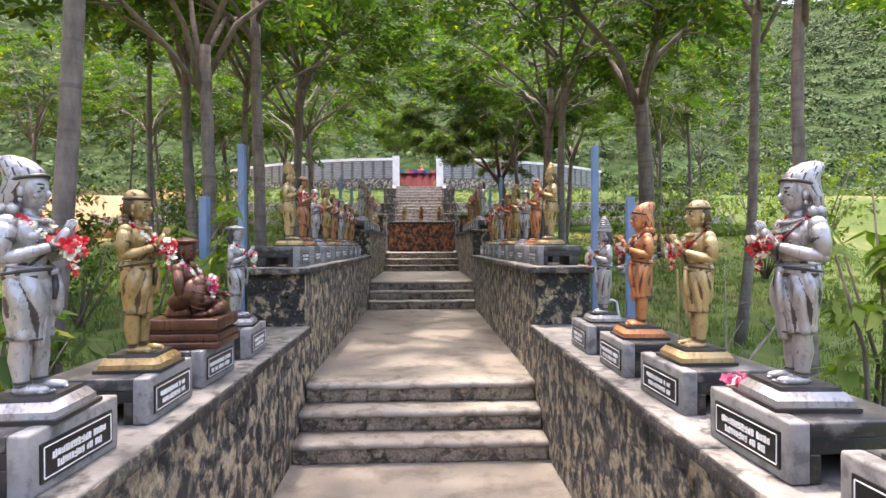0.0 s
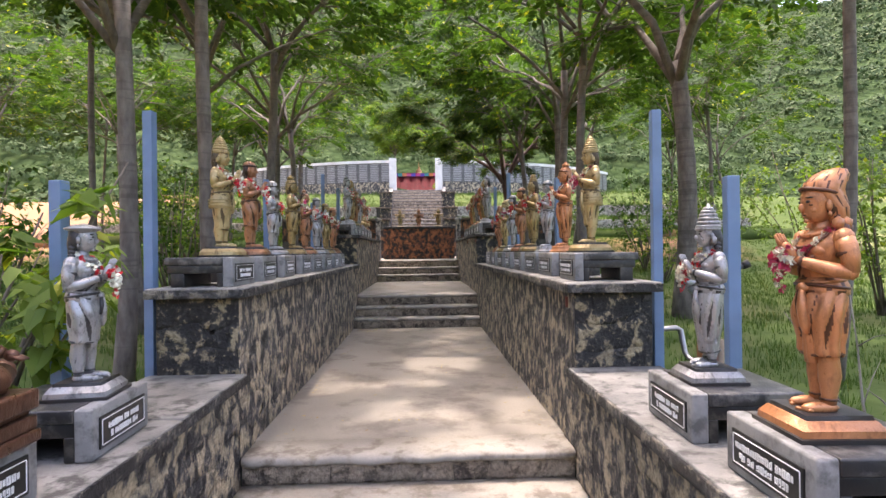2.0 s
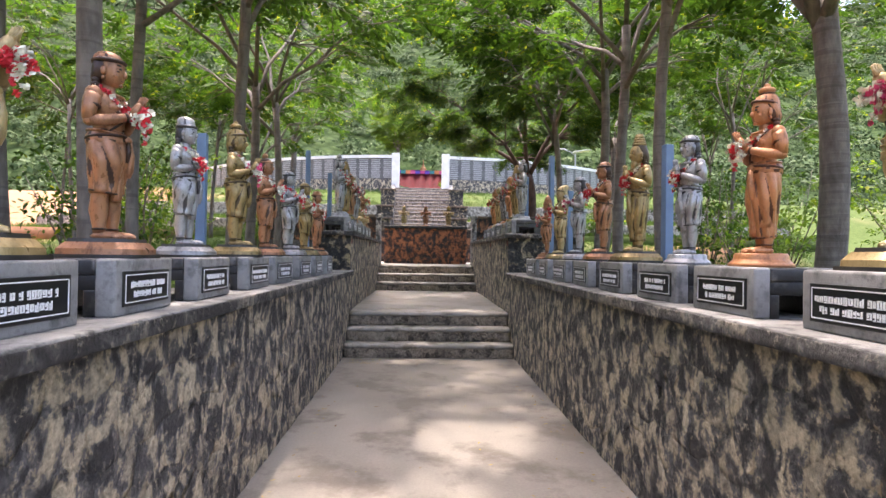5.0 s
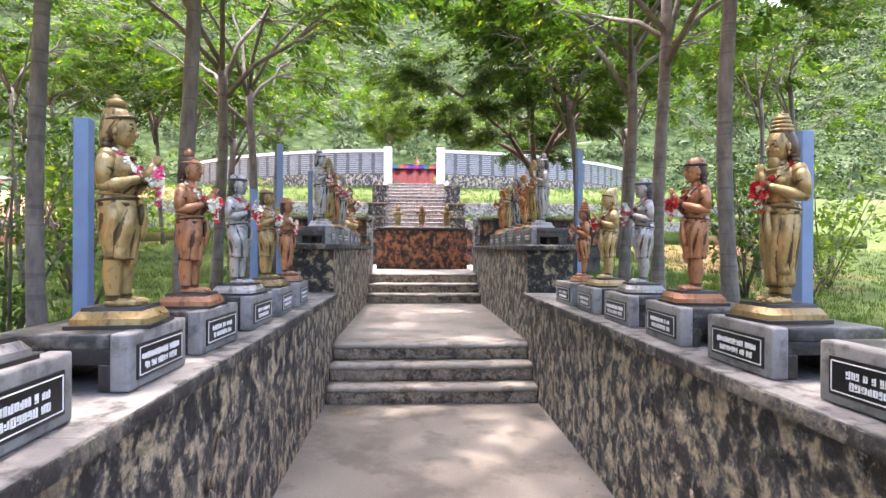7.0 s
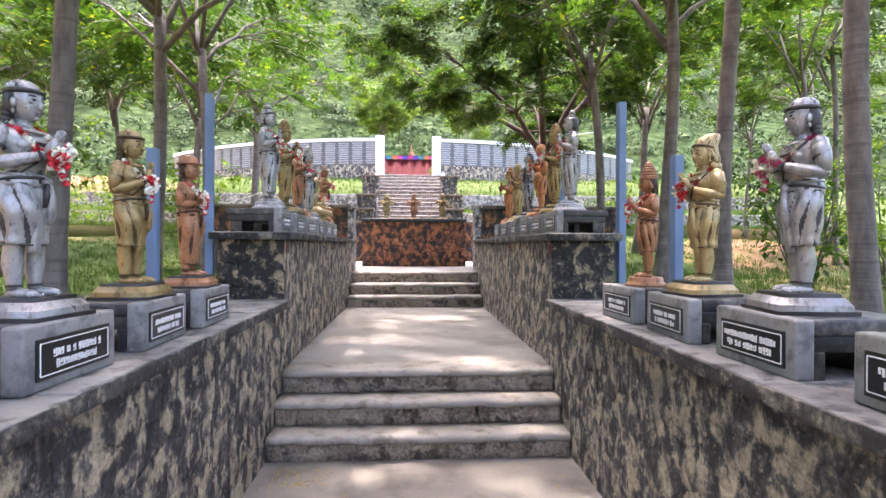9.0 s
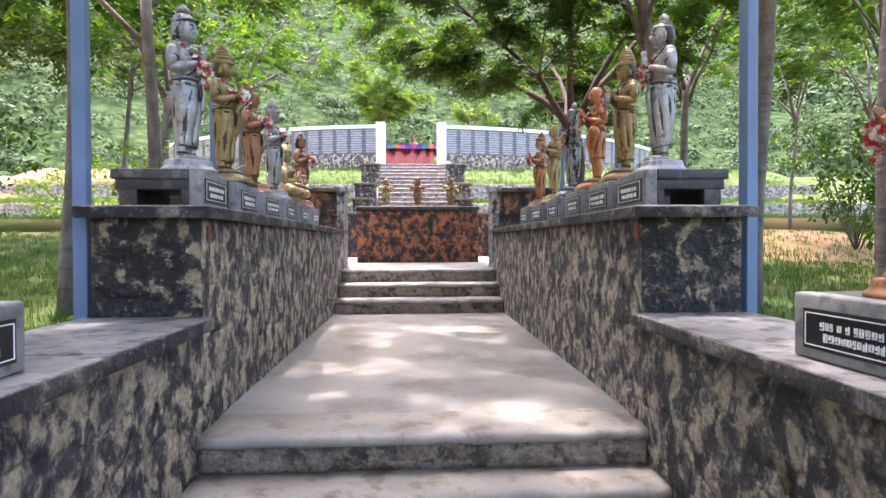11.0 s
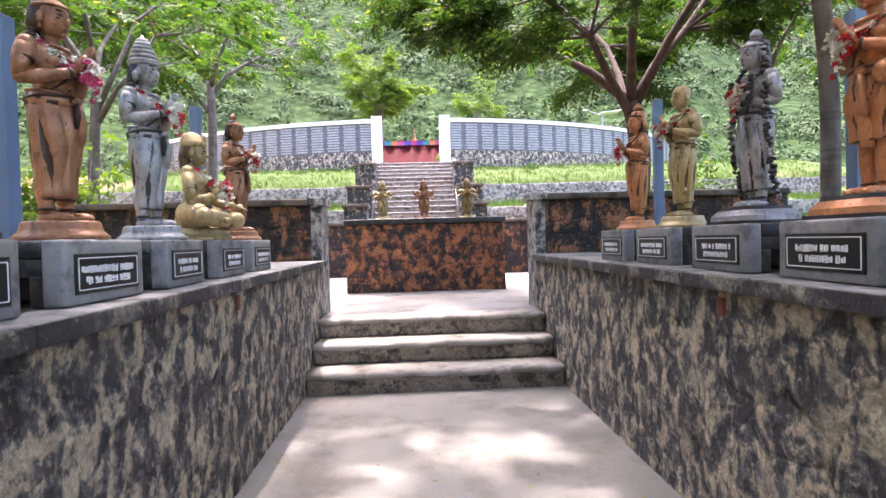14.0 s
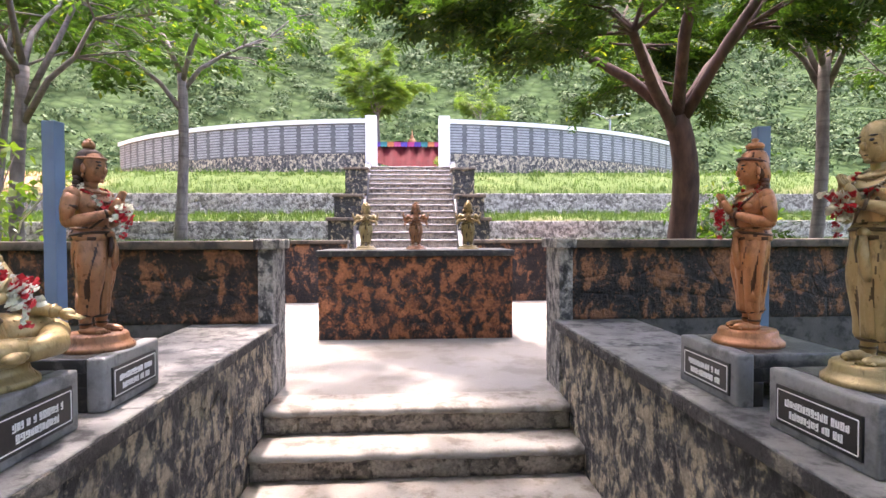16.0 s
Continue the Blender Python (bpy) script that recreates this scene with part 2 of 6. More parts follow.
M = {
    "wall": rubble("rubble_grey_ochre", (0.025, 0.025, 0.026), (0.17, 0.158, 0.148), (0.53, 0.44, 0.30), 0.004, 0.72),
    # Blacker paint; on wall fronts the darker bias also holds their shade.
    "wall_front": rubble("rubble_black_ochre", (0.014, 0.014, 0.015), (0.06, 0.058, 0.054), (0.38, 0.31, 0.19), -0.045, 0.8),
    "wall_brown": rubble("rubble_brown", (0.015, 0.012, 0.012), (0.07, 0.04, 0.028), (0.33, 0.14, 0.06), -0.03, 0.7, 0.06, 7.5),
    "wall_box": rubble("rubble_red_brown", (0.02, 0.017, 0.016), (0.14, 0.055, 0.028), (0.42, 0.15, 0.055), 0.015, 0.85, 0.06, 8.0),
    "wall_white": rubble("rubble_pale", (0.09, 0.075, 0.065), (0.24, 0.22, 0.195), (0.43, 0.40, 0.355), 0.05, 1.0),
    "pier": rubble("rubble_pale_grey", (0.035, 0.034, 0.034), (0.17, 0.165, 0.16), (0.40, 0.375, 0.33), 0.03, 0.7),
    "mortar": concrete("mortar", (0.06, 0.058, 0.056), (0.13, 0.12, 0.11), (0.02, 0.02, 0.02)),
    "cap": concrete("coping_paint", (0.12, 0.12, 0.118), (0.27, 0.265, 0.25), (0.018, 0.018, 0.018), 0.6, 3.4, 0.5),
    "cap_edge": rubble("coping_edge_paint", (0.02, 0.02, 0.021), (0.10, 0.098, 0.094), (0.30, 0.27, 0.21), -0.03, 1.0, 0.0, 5.0),
    "cap_brown": concrete("coping_brown", (0.10, 0.075, 0.055), (0.17, 0.13, 0.09), (0.02, 0.018, 0.016), 0.75, 2.0),
    "floor": concrete("path_concrete", (0.245, 0.231, 0.208), (0.30, 0.284, 0.257), (0.20, 0.18, 0.155), 0.9, 0.9, 0.25),
    "floor_brown": concrete("path_concrete_brown", (0.222, 0.200, 0.168), (0.285, 0.260, 0.223), (0.165, 0.143, 0.116), 0.9, 0.9, 0.25),
    "tread": concrete("step_concrete", (0.28, 0.261, 0.230), (0.36, 0.337, 0.299), (0.17, 0.145, 0.118), 0.9, 2.2),
    "stair_tread": concrete("stair_concrete", (0.17, 0.157, 0.145), (0.25, 0.233, 0.213), (0.12, 0.10, 0.085), 0.9, 2.2),
    "riser": rubble("riser_stone", (0.085, 0.068, 0.054), (0.20, 0.165, 0.13), (0.37, 0.305, 0.235), 0.06, 1.0, 0.16),
    "pedestal": concrete("pedestal_grey", (0.185, 0.187, 0.188), (0.265, 0.265, 0.263), (0.10, 0.10, 0.10), 0.5, 4.5, 0.25),
    "pedestal_black": concrete("pedestal_black", (0.009, 0.009, 0.010), (0.02, 0.02, 0.02), (0.07, 0.065, 0.055), 0.45, 5.0, 0.2),
    "pedestal_top": concrete("pedestal_top", (0.018, 0.018, 0.019), (0.045, 0.045, 0.047), (0.15, 0.145, 0.135), 0.4, 4.0, 0.15),
    "plaque": plain("plaque_black", (0.012, 0.013, 0.014), 0.35, 0.0, 0.3),
    "plaque_green": plain("plaque_green", (0.02, 0.06, 0.03), 0.35, 0.0, 0.3),
    "letter": plain("letter_white", (0.80, 0.80, 0.80), 0.5, 0.0, 0.08),
    "silver": paint("silver_paint", (0.34, 0.343, 0.352), (0.022, 0.022, 0.024), 0.33, 0.45, 0.95),
    "gold": paint("gold_paint", (0.30, 0.215, 0.092), (0.024, 0.016, 0.008), 0.33, 0.4, 0.95),
    "bronze": paint("pale_gold_paint", (0.41, 0.31, 0.15), (0.045, 0.031, 0.015), 0.35, 0.35, 0.88),
    "brown": paint("copper_paint", (0.33, 0.155, 0.08), (0.030, 0.015, 0.010), 0.33, 0.32, 0.9),
    "orange": paint("orange_copper_paint", (0.46, 0.195, 0.085), (0.055, 0.022, 0.012), 0.35, 0.3, 0.85),
    "dark": paint("dark_bronze_paint", (0.105, 0.048, 0.03), (0.02, 0.011, 0.009), 0.32, 0.45, 0.8),
    "black": paint("black_silver_paint", (0.30, 0.30, 0.315), (0.015, 0.015, 0.016), 0.34, 0.3, 0.95),
    "dull": plain("dark_plinth_paint", (0.02, 0.018, 0.018), 0.5),
    "flower_white": plain("white_petals", (0.80, 0.80, 0.68), 0.7, 0.0, 0.35, 60),
    "flower_red": plain("red_petals", (0.62, 0.02, 0.035), 0.6, 0.0, 0.4, 60),
    "flower_pink": plain("pink_petals", (0.60, 0.06, 0.17), 0.6, 0.0, 0.4, 60),
    "post": plain("blue_paint", (0.13, 0.215, 0.36), 0.5, 0.0, 0.25, 5),
    "bark": bark("grey_bark", (0.088, 0.074, 0.067), (0.18, 0.157, 0.142)),
    "bark_dark": bark("dark_bark", (0.036, 0.020, 0.016), (0.092, 0.054, 0.042), False),
    "twig": bark("twig_bark", (0.09, 0.075, 0.06), (0.17, 0.14, 0.115), False),
    "twig_pale": bark("dead_bark", (0.12, 0.108, 0.093), (0.21, 0.195, 0.175), False),
    "leaf": leafy("leaf_green", (0.020, 0.050, 0.012), (0.062, 0.118, 0.025), 0.5),
    "leaf_dark": leafy("leaf_dark_green", (0.022, 0.048, 0.012), (0.052, 0.100, 0.021), 0.5),
    "leaf_bright": leafy("leaf_yellow_green", (0.070, 0.130, 0.022), (0.140, 0.205, 0.042), 0.45),
    "bush": scrubby("hill_bush", (0.046, 0.082, 0.027), (0.068, 0.112, 0.039), (0.092, 0.138, 0.052)),
    "grass": leafy("grass_blade", (0.050, 0.096, 0.023), (0.080, 0.130, 0.034), 0.4, (0.21, 0.20, 0.085)),
    "white": plain("white_paint", (0.72, 0.72, 0.70), 0.7, 0.0, 0.22, 3),
    "tile_red": plain("red_tile", (0.20, 0.045, 0.028), 0.5),
    "panel": plain("panel_grey", (0.12, 0.122, 0.125), 0.4, 0.0, 0.4, 3),
    "panel_bar": plain("panel_plate", (0.36, 0.36, 0.362), 0.4, 0.0, 0.3, 5),
    "cloth_red": plain("red_cloth", (0.17, 0.010, 0.016), 0.8, 0.0, 0.35, 6),
    "metal": plain("grey_metal", (0.35, 0.36, 0.38), 0.4, 0.7),
    "black_plain": plain("black_metal", (0.02, 0.02, 0.022), 0.5),
    "rust": plain("rust_clamp", (0.28, 0.13, 0.05), 0.7),
}
# Darker tones for hair and bands, plus wash and shade painted into grooves.
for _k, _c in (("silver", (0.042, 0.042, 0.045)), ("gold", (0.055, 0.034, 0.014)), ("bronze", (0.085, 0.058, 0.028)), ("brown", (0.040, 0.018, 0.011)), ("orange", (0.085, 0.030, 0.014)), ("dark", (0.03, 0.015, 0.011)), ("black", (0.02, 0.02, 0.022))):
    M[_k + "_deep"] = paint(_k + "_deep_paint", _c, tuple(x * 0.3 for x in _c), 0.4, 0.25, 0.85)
gm, gnt, gb = shader("ground_soil_grass", 0.95)
gb.inputs["Specular IOR Level"].default_value = 0.05
_g1, _g2, _g3 = tex(gnt, "noise", 0.35, 4), tex(gnt, "noise", 4.0, 5, 0.65), tex(gnt, "noise", 0.06, 3)
_gc = mix(gnt, ramp(gnt, _g2, [(0.3, 0), (0.7, 1)]), (0.054, 0.084, 0.024), (0.082, 0.114, 0.038))
_gc = mix(gnt, ramp(gnt, _g1, [(0.55, 0), (0.68, 0.6)]), _gc, (0.155, 0.15, 0.07))
_sep = gnt.nodes.new("ShaderNodeSeparateXYZ")
gnt.links.new(gnt.nodes.new("ShaderNodeNewGeometry").outputs["Position"], _sep.inputs[0])
_hill = ramp(gnt, math_node(gnt, "MULTIPLY", _sep.outputs[2], 0.02), [(0.10, 0), (0.17, 1)])
_gc = mix(gnt, ramp(gnt, _g3, [(0.56, 0), (0.64, 0.8)]), _gc, (0.40, 0.20, 0.12))
_west = ramp(gnt, math_node(gnt, "ADD", math_node(gnt, "MULTIPLY", _sep.outputs[0], -0.04), math_node(gnt, "MULTIPLY", _g1, 0.5)), [(0.68, 0), (0.76, 0.85)])
_gc = mix(gnt, _west, _gc, (0.36, 0.19, 0.115))
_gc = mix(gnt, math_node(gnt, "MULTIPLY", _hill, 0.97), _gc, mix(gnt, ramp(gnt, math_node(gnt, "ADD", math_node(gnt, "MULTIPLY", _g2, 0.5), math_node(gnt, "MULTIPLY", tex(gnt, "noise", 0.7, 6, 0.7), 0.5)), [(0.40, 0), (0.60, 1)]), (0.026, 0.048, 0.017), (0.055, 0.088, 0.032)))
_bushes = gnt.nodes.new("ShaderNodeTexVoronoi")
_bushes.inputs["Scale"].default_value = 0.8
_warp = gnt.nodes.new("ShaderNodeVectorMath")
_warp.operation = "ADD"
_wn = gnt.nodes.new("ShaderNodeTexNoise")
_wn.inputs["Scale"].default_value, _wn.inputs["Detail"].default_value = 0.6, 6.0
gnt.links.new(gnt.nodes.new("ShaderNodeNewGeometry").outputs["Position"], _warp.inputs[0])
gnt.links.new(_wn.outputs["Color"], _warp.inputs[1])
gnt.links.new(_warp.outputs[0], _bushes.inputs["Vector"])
# Bush tops lightened and gaps darkened in the colour, like shade between bushes.
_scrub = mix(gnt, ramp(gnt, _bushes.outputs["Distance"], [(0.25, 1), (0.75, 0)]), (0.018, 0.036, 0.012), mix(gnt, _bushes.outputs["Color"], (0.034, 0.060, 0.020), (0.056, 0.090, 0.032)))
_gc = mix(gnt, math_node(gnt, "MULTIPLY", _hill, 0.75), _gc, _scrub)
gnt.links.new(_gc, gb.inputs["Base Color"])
_relief = math_node(gnt, "MULTIPLY", math_node(gnt, "SUBTRACT", 1.0, _bushes.outputs["Distance"]), _hill)
bump(gnt, gb, math_node(gnt, "ADD", math_node(gnt, "MULTIPLY", _g2, 0.05), _relief), 0.6, 0.7)
M["ground"] = gm


# ---- mesh helpers ----
def mesh_object(name, bm, mat, smooth=False):
    me = bpy.data.meshes.new(name)
    bm.to_mesh(me)
    bm.free()
    for one in mat if isinstance(mat, (list, tuple)) else [mat]:
        me.materials.append(one)
    if smooth:
        me.polygons.foreach_set("use_smooth", [True] * len(me.polygons))
    return new(name, me)


def part(name, bm, mat, parent, label="", smooth=False):
    ob = mesh_object(name, bm, mat, smooth)
    ob.parent = parent
    if label:
        ob["label"] = label
    return ob


def empty(name, m=None):
    ob = new(name)
    if m is not None:
        ob.matrix_basis = m
    return ob


def box(bm, x0, x1, y0, y1, z0, z1, bevel=0.0, idx=0):
    r = bmesh.ops.create_cube(bm, size=1.0, matrix=Matrix.LocRotScale(((x0 + x1) / 2, (y0 + y1) / 2, (z0 + z1) / 2), None, (abs(x1 - x0), abs(y1 - y0), abs(z1 - z0))))
    vs = r["verts"]
    faces = {f for v in vs for f in v.link_faces}
    for f in faces:
        f.material_index = idx
    if bevel:
        es = {e for v in vs for e in v.link_edges}
        bmesh.ops.bevel(bm, geom=list(es), offset=bevel, segments=2, affect="EDGES", profile=0.6)
    return vs


def loft(bm, rings, seg=16, idx=0, ripple=None, close=True, groove=0.0):
    """Rings of (x, y, z, rx, ry); ripple(k, angle) scales the radius."""
    rows = []
    for k, (cx, cy, cz, rx, ry) in enumerate(rings):
        row = []
        for i in range(seg):
            a = 2 * math.pi * i / seg
            s = ripple(k, a) if ripple else 1.0
            row.append(bm.verts.new((cx + rx * s * math.cos(a), cy + ry * s * math.sin(a), cz)))
        rows.append(row)
    for r0, r1 in zip(rows, rows[1:]):
        for i in range(seg):
            f = bm.faces.new((r0[i], r0[(i + 1) % seg], r1[(i + 1) % seg], r1[i]))
            f.material_index = idx
            # Low ripples take the dark tone: antique wash plus the groove's shade.
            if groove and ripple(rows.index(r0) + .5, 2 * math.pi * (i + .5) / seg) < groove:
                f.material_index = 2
    if close:
        bm.faces.new(rows[0][::-1]).material_index = idx
        bm.faces.new(rows[-1]).material_index = idx


def tube(bm, pts, radii, seg=8, idx=0):
    """A tapered tube along points."""
    pts = [Vector(p) for p in pts]
    rows, side = [], None
    for k, p in enumerate(pts):
        d = (pts[min(k + 1, len(pts) - 1)] - pts[max(k - 1, 0)]).normalized()
        if side is None:
            side = d.orthogonal().normalized()
        side = (side - d * side.dot(d)).normalized()
        up = d.cross(side)
        rows.append([bm.verts.new(p + (side * math.cos(2 * math.pi * i / seg) + up * math.sin(2 * math.pi * i / seg)) * radii[k]) for i in range(seg)])
    for r0, r1 in zip(rows, rows[1:]):
        for i in range(seg):
            bm.faces.new((r0[i], r0[(i + 1) % seg], r1[(i + 1) % seg], r1[i])).material_index = idx
    bm.faces.new(rows[0][::-1]).material_index = idx
    bm.faces.new(rows[-1]).material_index = idx


def ball(bm, c, r, sub=2, idx=0, turn=None):
    """An ellipsoid with radii r."""
    out = bmesh.ops.create_icosphere(bm, subdivisions=sub, radius=1.0, matrix=Matrix.LocRotScale(c, turn, r))
    for f in {f for v in out["verts"] for f in v.link_faces}:
        f.material_index = idx


def ring(bm, c, rx, ry, r, idx=0, tilt=0.0, seg=18):
    pts = [(c[0] + rx * math.cos(a), c[1] + ry * math.sin(a), c[2] - tilt * math.cos(a)) for a in (2 * math.pi * i / seg for i in range(seg))]
    rows = []
    for i, p in enumerate(pts):
        a = 2 * math.pi * i / seg
        out = Vector((math.cos(a), math.sin(a), 0))
        rows.append([bm.verts.new(Vector(p) + (out * math.cos(b) + Vector((0, 0, 1)) * math.sin(b)) * r) for b in (2 * math.pi * j / 5 for j in range(5))])
    for i in range(seg):
        r0, r1 = rows[i], rows[(i + 1) % seg]
        for j in range(5):
            bm.faces.new((r0[j], r1[j], r1[(j + 1) % 5], r0[(j + 1) % 5])).material_index = idx


# ---- the large structure ----
# Floors climb from 0 to 1.5 m in three flights of three steps.
W = 1.0                                  # half the width of the path
F = (0.0, 0.5, 1.0, 1.5)                 # floor levels
CAP = (1.0, 1.515, 2.02)                 # top of the side walls
Y1, Y2, Y3 = 4.55, 10.45, 15.29          # fronts of the second and third side walls, and the end
FLIGHT = ((4.03, 4.29, 4.55), (9.93, 10.15, 10.37), (14.40, 14.72, 15.03))
OUT = 1.50


def stone_cells(u0, u1, v0, v1, du, dv, r):
    """Irregular interlocking cells over a wall face, as lists of (u, v)."""
    nr, nc = max(1, round((v1 - v0) / dv)), max(2, round((u1 - u0) / du))
    hv = (v1 - v0) / nr
    lines = []
    for j in range(nr + 1):
        lines.append([(v0 + hv * j) + (0 if j in (0, nr) else r.uniform(-0.3, 0.3) * hv) for _ in range(2 * nc + 1)])
    cuts = []
    for j in range(nr):
        off = 1 if j % 2 else 0
        cuts.append([k for k in range(off, 2 * nc + 1, 2)])
        if cuts[-1][0] != 0:
            cuts[-1].insert(0, 0)
        if cuts[-1][-1] != 2 * nc:
            cuts[-1].append(2 * nc)
    hu = (u1 - u0) / (2 * nc)
    jit = [[0 if k in (0, 2 * nc) else r.uniform(-0.55, 0.55) * hu for k in range(2 * nc + 1)] for _ in range(nr + 1)]
    for j in range(nr):
        for a, b in zip(cuts[j], cuts[j][1:]):
            low = [(u0 + hu * k + jit[j][k], lines[j][k]) for k in range(a, b + 1)]
            high = [(u0 + hu * k + jit[j + 1][k], lines[j + 1][k]) for k in range(b, a - 1, -1)]
            yield low + high


def stone_wall(parent, place, u0, u1, v0, v1, mat, du=0.2, dv=0.15, depth=0.02, seed=1, name="stone", gap=0.006):
    """Stones proud of a wall face. place(u, v, d) gives the world point at depth d out of the wall."""
    r = random.Random(seed)
    for cell in stone_cells(u0, u1, v0, v1, du, dv, r):
        cu, cv = sum(p[0] for p in cell) / len(cell), sum(p[1] for p in cell) / len(cell)
        d = depth * r.uniform(0.5, 1.25)
        verts, faces, n = [], [], len(cell)
        for inset, out in ((gap, -0.004), (gap * 1.6, d * 0.55), (0.026, d)):
            for u, v in cell:
                lu, lv = u - cu, v - cv
                s = max(0.15, 1 - inset / max(0.03, math.hypot(lu, lv)))
                verts.append(place(cu + lu * s, cv + lv * s, out + (r.uniform(-0.3, 0.3) * d if inset > 0.02 else 0)))
        verts.append(place(cu + r.uniform(-.02, .02), cv + r.uniform(-.02, .02), d * r.uniform(0.95, 1.5)))
        for k in range(2):
            for i in range(n):
                faces.append((k * n + i, k * n + (i + 1) % n, (k + 1) * n + (i + 1) % n, (k + 1) * n + i))
        faces += [(2 * n + i, 2 * n + (i + 1) % n, 3 * n) for i in range(n)]
        me = bpy.data.meshes.new(name)
        me.from_pydata(verts, [], faces)
        me.materials.append(mat)
        me.polygons.foreach_set("use_smooth", [True] * len(faces))
        ob = new(name, me)
        ob.parent = parent


STONES = []                               # faces to be clad last in the file


def side_wall(name, sx, y0, y1, z0, ztop, front, mat="wall"):
    """One side wall with its coping; sx is -1 or 1."""
    bm = bmesh.new()
    box(bm, sx * (W + 0.02), sx * OUT, y0 + (0.02 if front else 0), y1, z0, ztop - 0.055)
    ob = tagged(mesh_object(name, bm, M["mortar"]), "rough rubble side wall with dark and ochre patches", "wall", kind="structure")
    bm = bmesh.new()
    n = max(2, round((y1 - y0) / 0.9))
    r = random.Random(int(y0 * 10) + 3 * sx)
    ys = [y0 - (0.03 if front else 0)] + [y0 + (y1 - y0) * (k + r.uniform(-0.1, 0.1)) / n for k in range(1, n)] + [y1]
    for a, b in zip(ys, ys[1:]):
        dz = r.uniform(-0.003, 0.003)
        box(bm, sx * (W - 0.03 + r.uniform(-0.004, 0.004)), sx * (OUT + 0.05), a + 0.001, b - 0.001, ztop - 0.055 + dz, ztop + dz, 0.008)
    cop = part("coping", bm, M["cap"], ob, "grey painted concrete coping", True)
    bm = bmesh.new()
    for a, b in zip(ys, ys[1:]):
        box(bm, sx * (W - 0.038), sx * (W - 0.024), a + 0.001, b - 0.001, ztop - 0.058, ztop - 0.006, 0.004)
    if front:
        box(bm, sx * (W - 0.036), sx * (OUT + 0.052), y0 - 0.037, y0 - 0.024, ztop - 0.058, ztop - 0.006, 0.004)
    part("coping_edge", bm, M["cap_edge"], cop, "black painted edge with worn ochre spots", True)
    STONES.append((ob, (lambda u, v, d: (sx * (W + 0.02 - d), u, v)), y0 + 0.02, y1, z0 + 0.05, ztop - 0.058, mat, 0.21, 0.165))
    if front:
        # Front face: darker rubble, its shade put into the colour with the black paint.
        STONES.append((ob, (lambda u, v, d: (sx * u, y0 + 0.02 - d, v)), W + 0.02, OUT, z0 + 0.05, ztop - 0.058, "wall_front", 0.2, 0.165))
    return ob


for _n, _sx in (("wall_west", -1), ("wall_east", 1)):
    side_wall(_n + "_1", _sx, -3.0, Y1 + 0.02, -0.05, CAP[0], False)
    side_wall(_n + "_2", _sx, Y1, Y2 + 0.02, 0.42, CAP[1], True)
    side_wall(_n + "_3", _sx, Y2, Y3, 0.92, CAP[2], True)


def slab(name, x0, x1, y0, y1, z, mat, label, thick=0.4):
    bm = bmesh.new()
    nx, ny = max(2, round((x1 - x0) / 0.25)), max(2, round((y1 - y0) / 0.25))
    g = [[bm.verts.new((x0 + (x1 - x0) * i / nx, y0 + (y1 - y0) * j / ny, z + 0.006 * (noise.noise((i * 0.4, j * 0.4, z)) if 0 < i < nx and 0 < j < ny else 0))) for i in range(nx + 1)] for j in range(ny + 1)]
    for j in range(ny):
        for i in range(nx):
            bm.faces.new((g[j][i], g[j][i + 1], g[j + 1][i + 1], g[j + 1][i]))
    ret = bmesh.ops.extrude_face_region(bm, geom=list(bm.faces))
    for v in (e for e in ret["geom"] if isinstance(e, bmesh.types.BMVert)):
        v.co.z = z - thick
    bmesh.ops.recalc_face_normals(bm, faces=list(bm.faces))
    return tagged(mesh_object(name, bm, M[mat]), label, "floor", kind="structure")


COURT = 2.3                               # half width of the upper court
slab("floor_1", -W - 0.02, W + 0.02, -3.0, FLIGHT[0][0] + 0.02, F[0], "floor_brown", "worn concrete path between the side walls")
slab("floor_2", -W - 0.02, W + 0.02, FLIGHT[0][2] + 0.28, FLIGHT[1][0] + 0.02, F[1], "floor_brown", "worn concrete path between the side walls")
slab("floor_3", -W - 0.02, W + 0.02, FLIGHT[1][2] + 0.28, FLIGHT[2][0] + 0.02, F[2], "floor", "worn concrete path between the side walls")
slab("floor_4", -COURT, COURT, FLIGHT[2][2] + 0.30, 20.75, F[3], "floor", "pale concrete floor of the upper court")


def step_edge(bm, x0, x1, y, y2, z, seed):
    """A tread with an uneven, rounded nosing."""
    r = random.Random(seed)
    n = 26
    prof = ((0.02, -0.05), (-0.010, -0.052), (-0.020, -0.034), (-0.018, -0.016), (-0.004, -0.003), (0.03, 0.0))
    rows = []
    for i in range(n + 1):
        x = x0 + (x1 - x0) * i / n
        w, h = r.uniform(-0.012, 0.009), r.uniform(-0.006, 0.004)
        row = [bm.verts.new((x, y + a + w, z + b + h)) for a, b in prof]
        row += [bm.verts.new((x, y2, z)), bm.verts.new((x, y2, z - 0.05))]
        rows.append(row)
    for r0, r1 in zip(rows, rows[1:]):
        for k in range(len(prof) + 1):
            bm.faces.new((r0[k], r1[k], r1[k + 1], r0[k + 1]))
        bm.faces.new((r0[0], r0[-1], r1[-1], r1[0]))
    bm.faces.new(rows[0])
    bm.faces.new(rows[-1][::-1])
    bmesh.ops.recalc_face_normals(bm, faces=list(bm.faces))


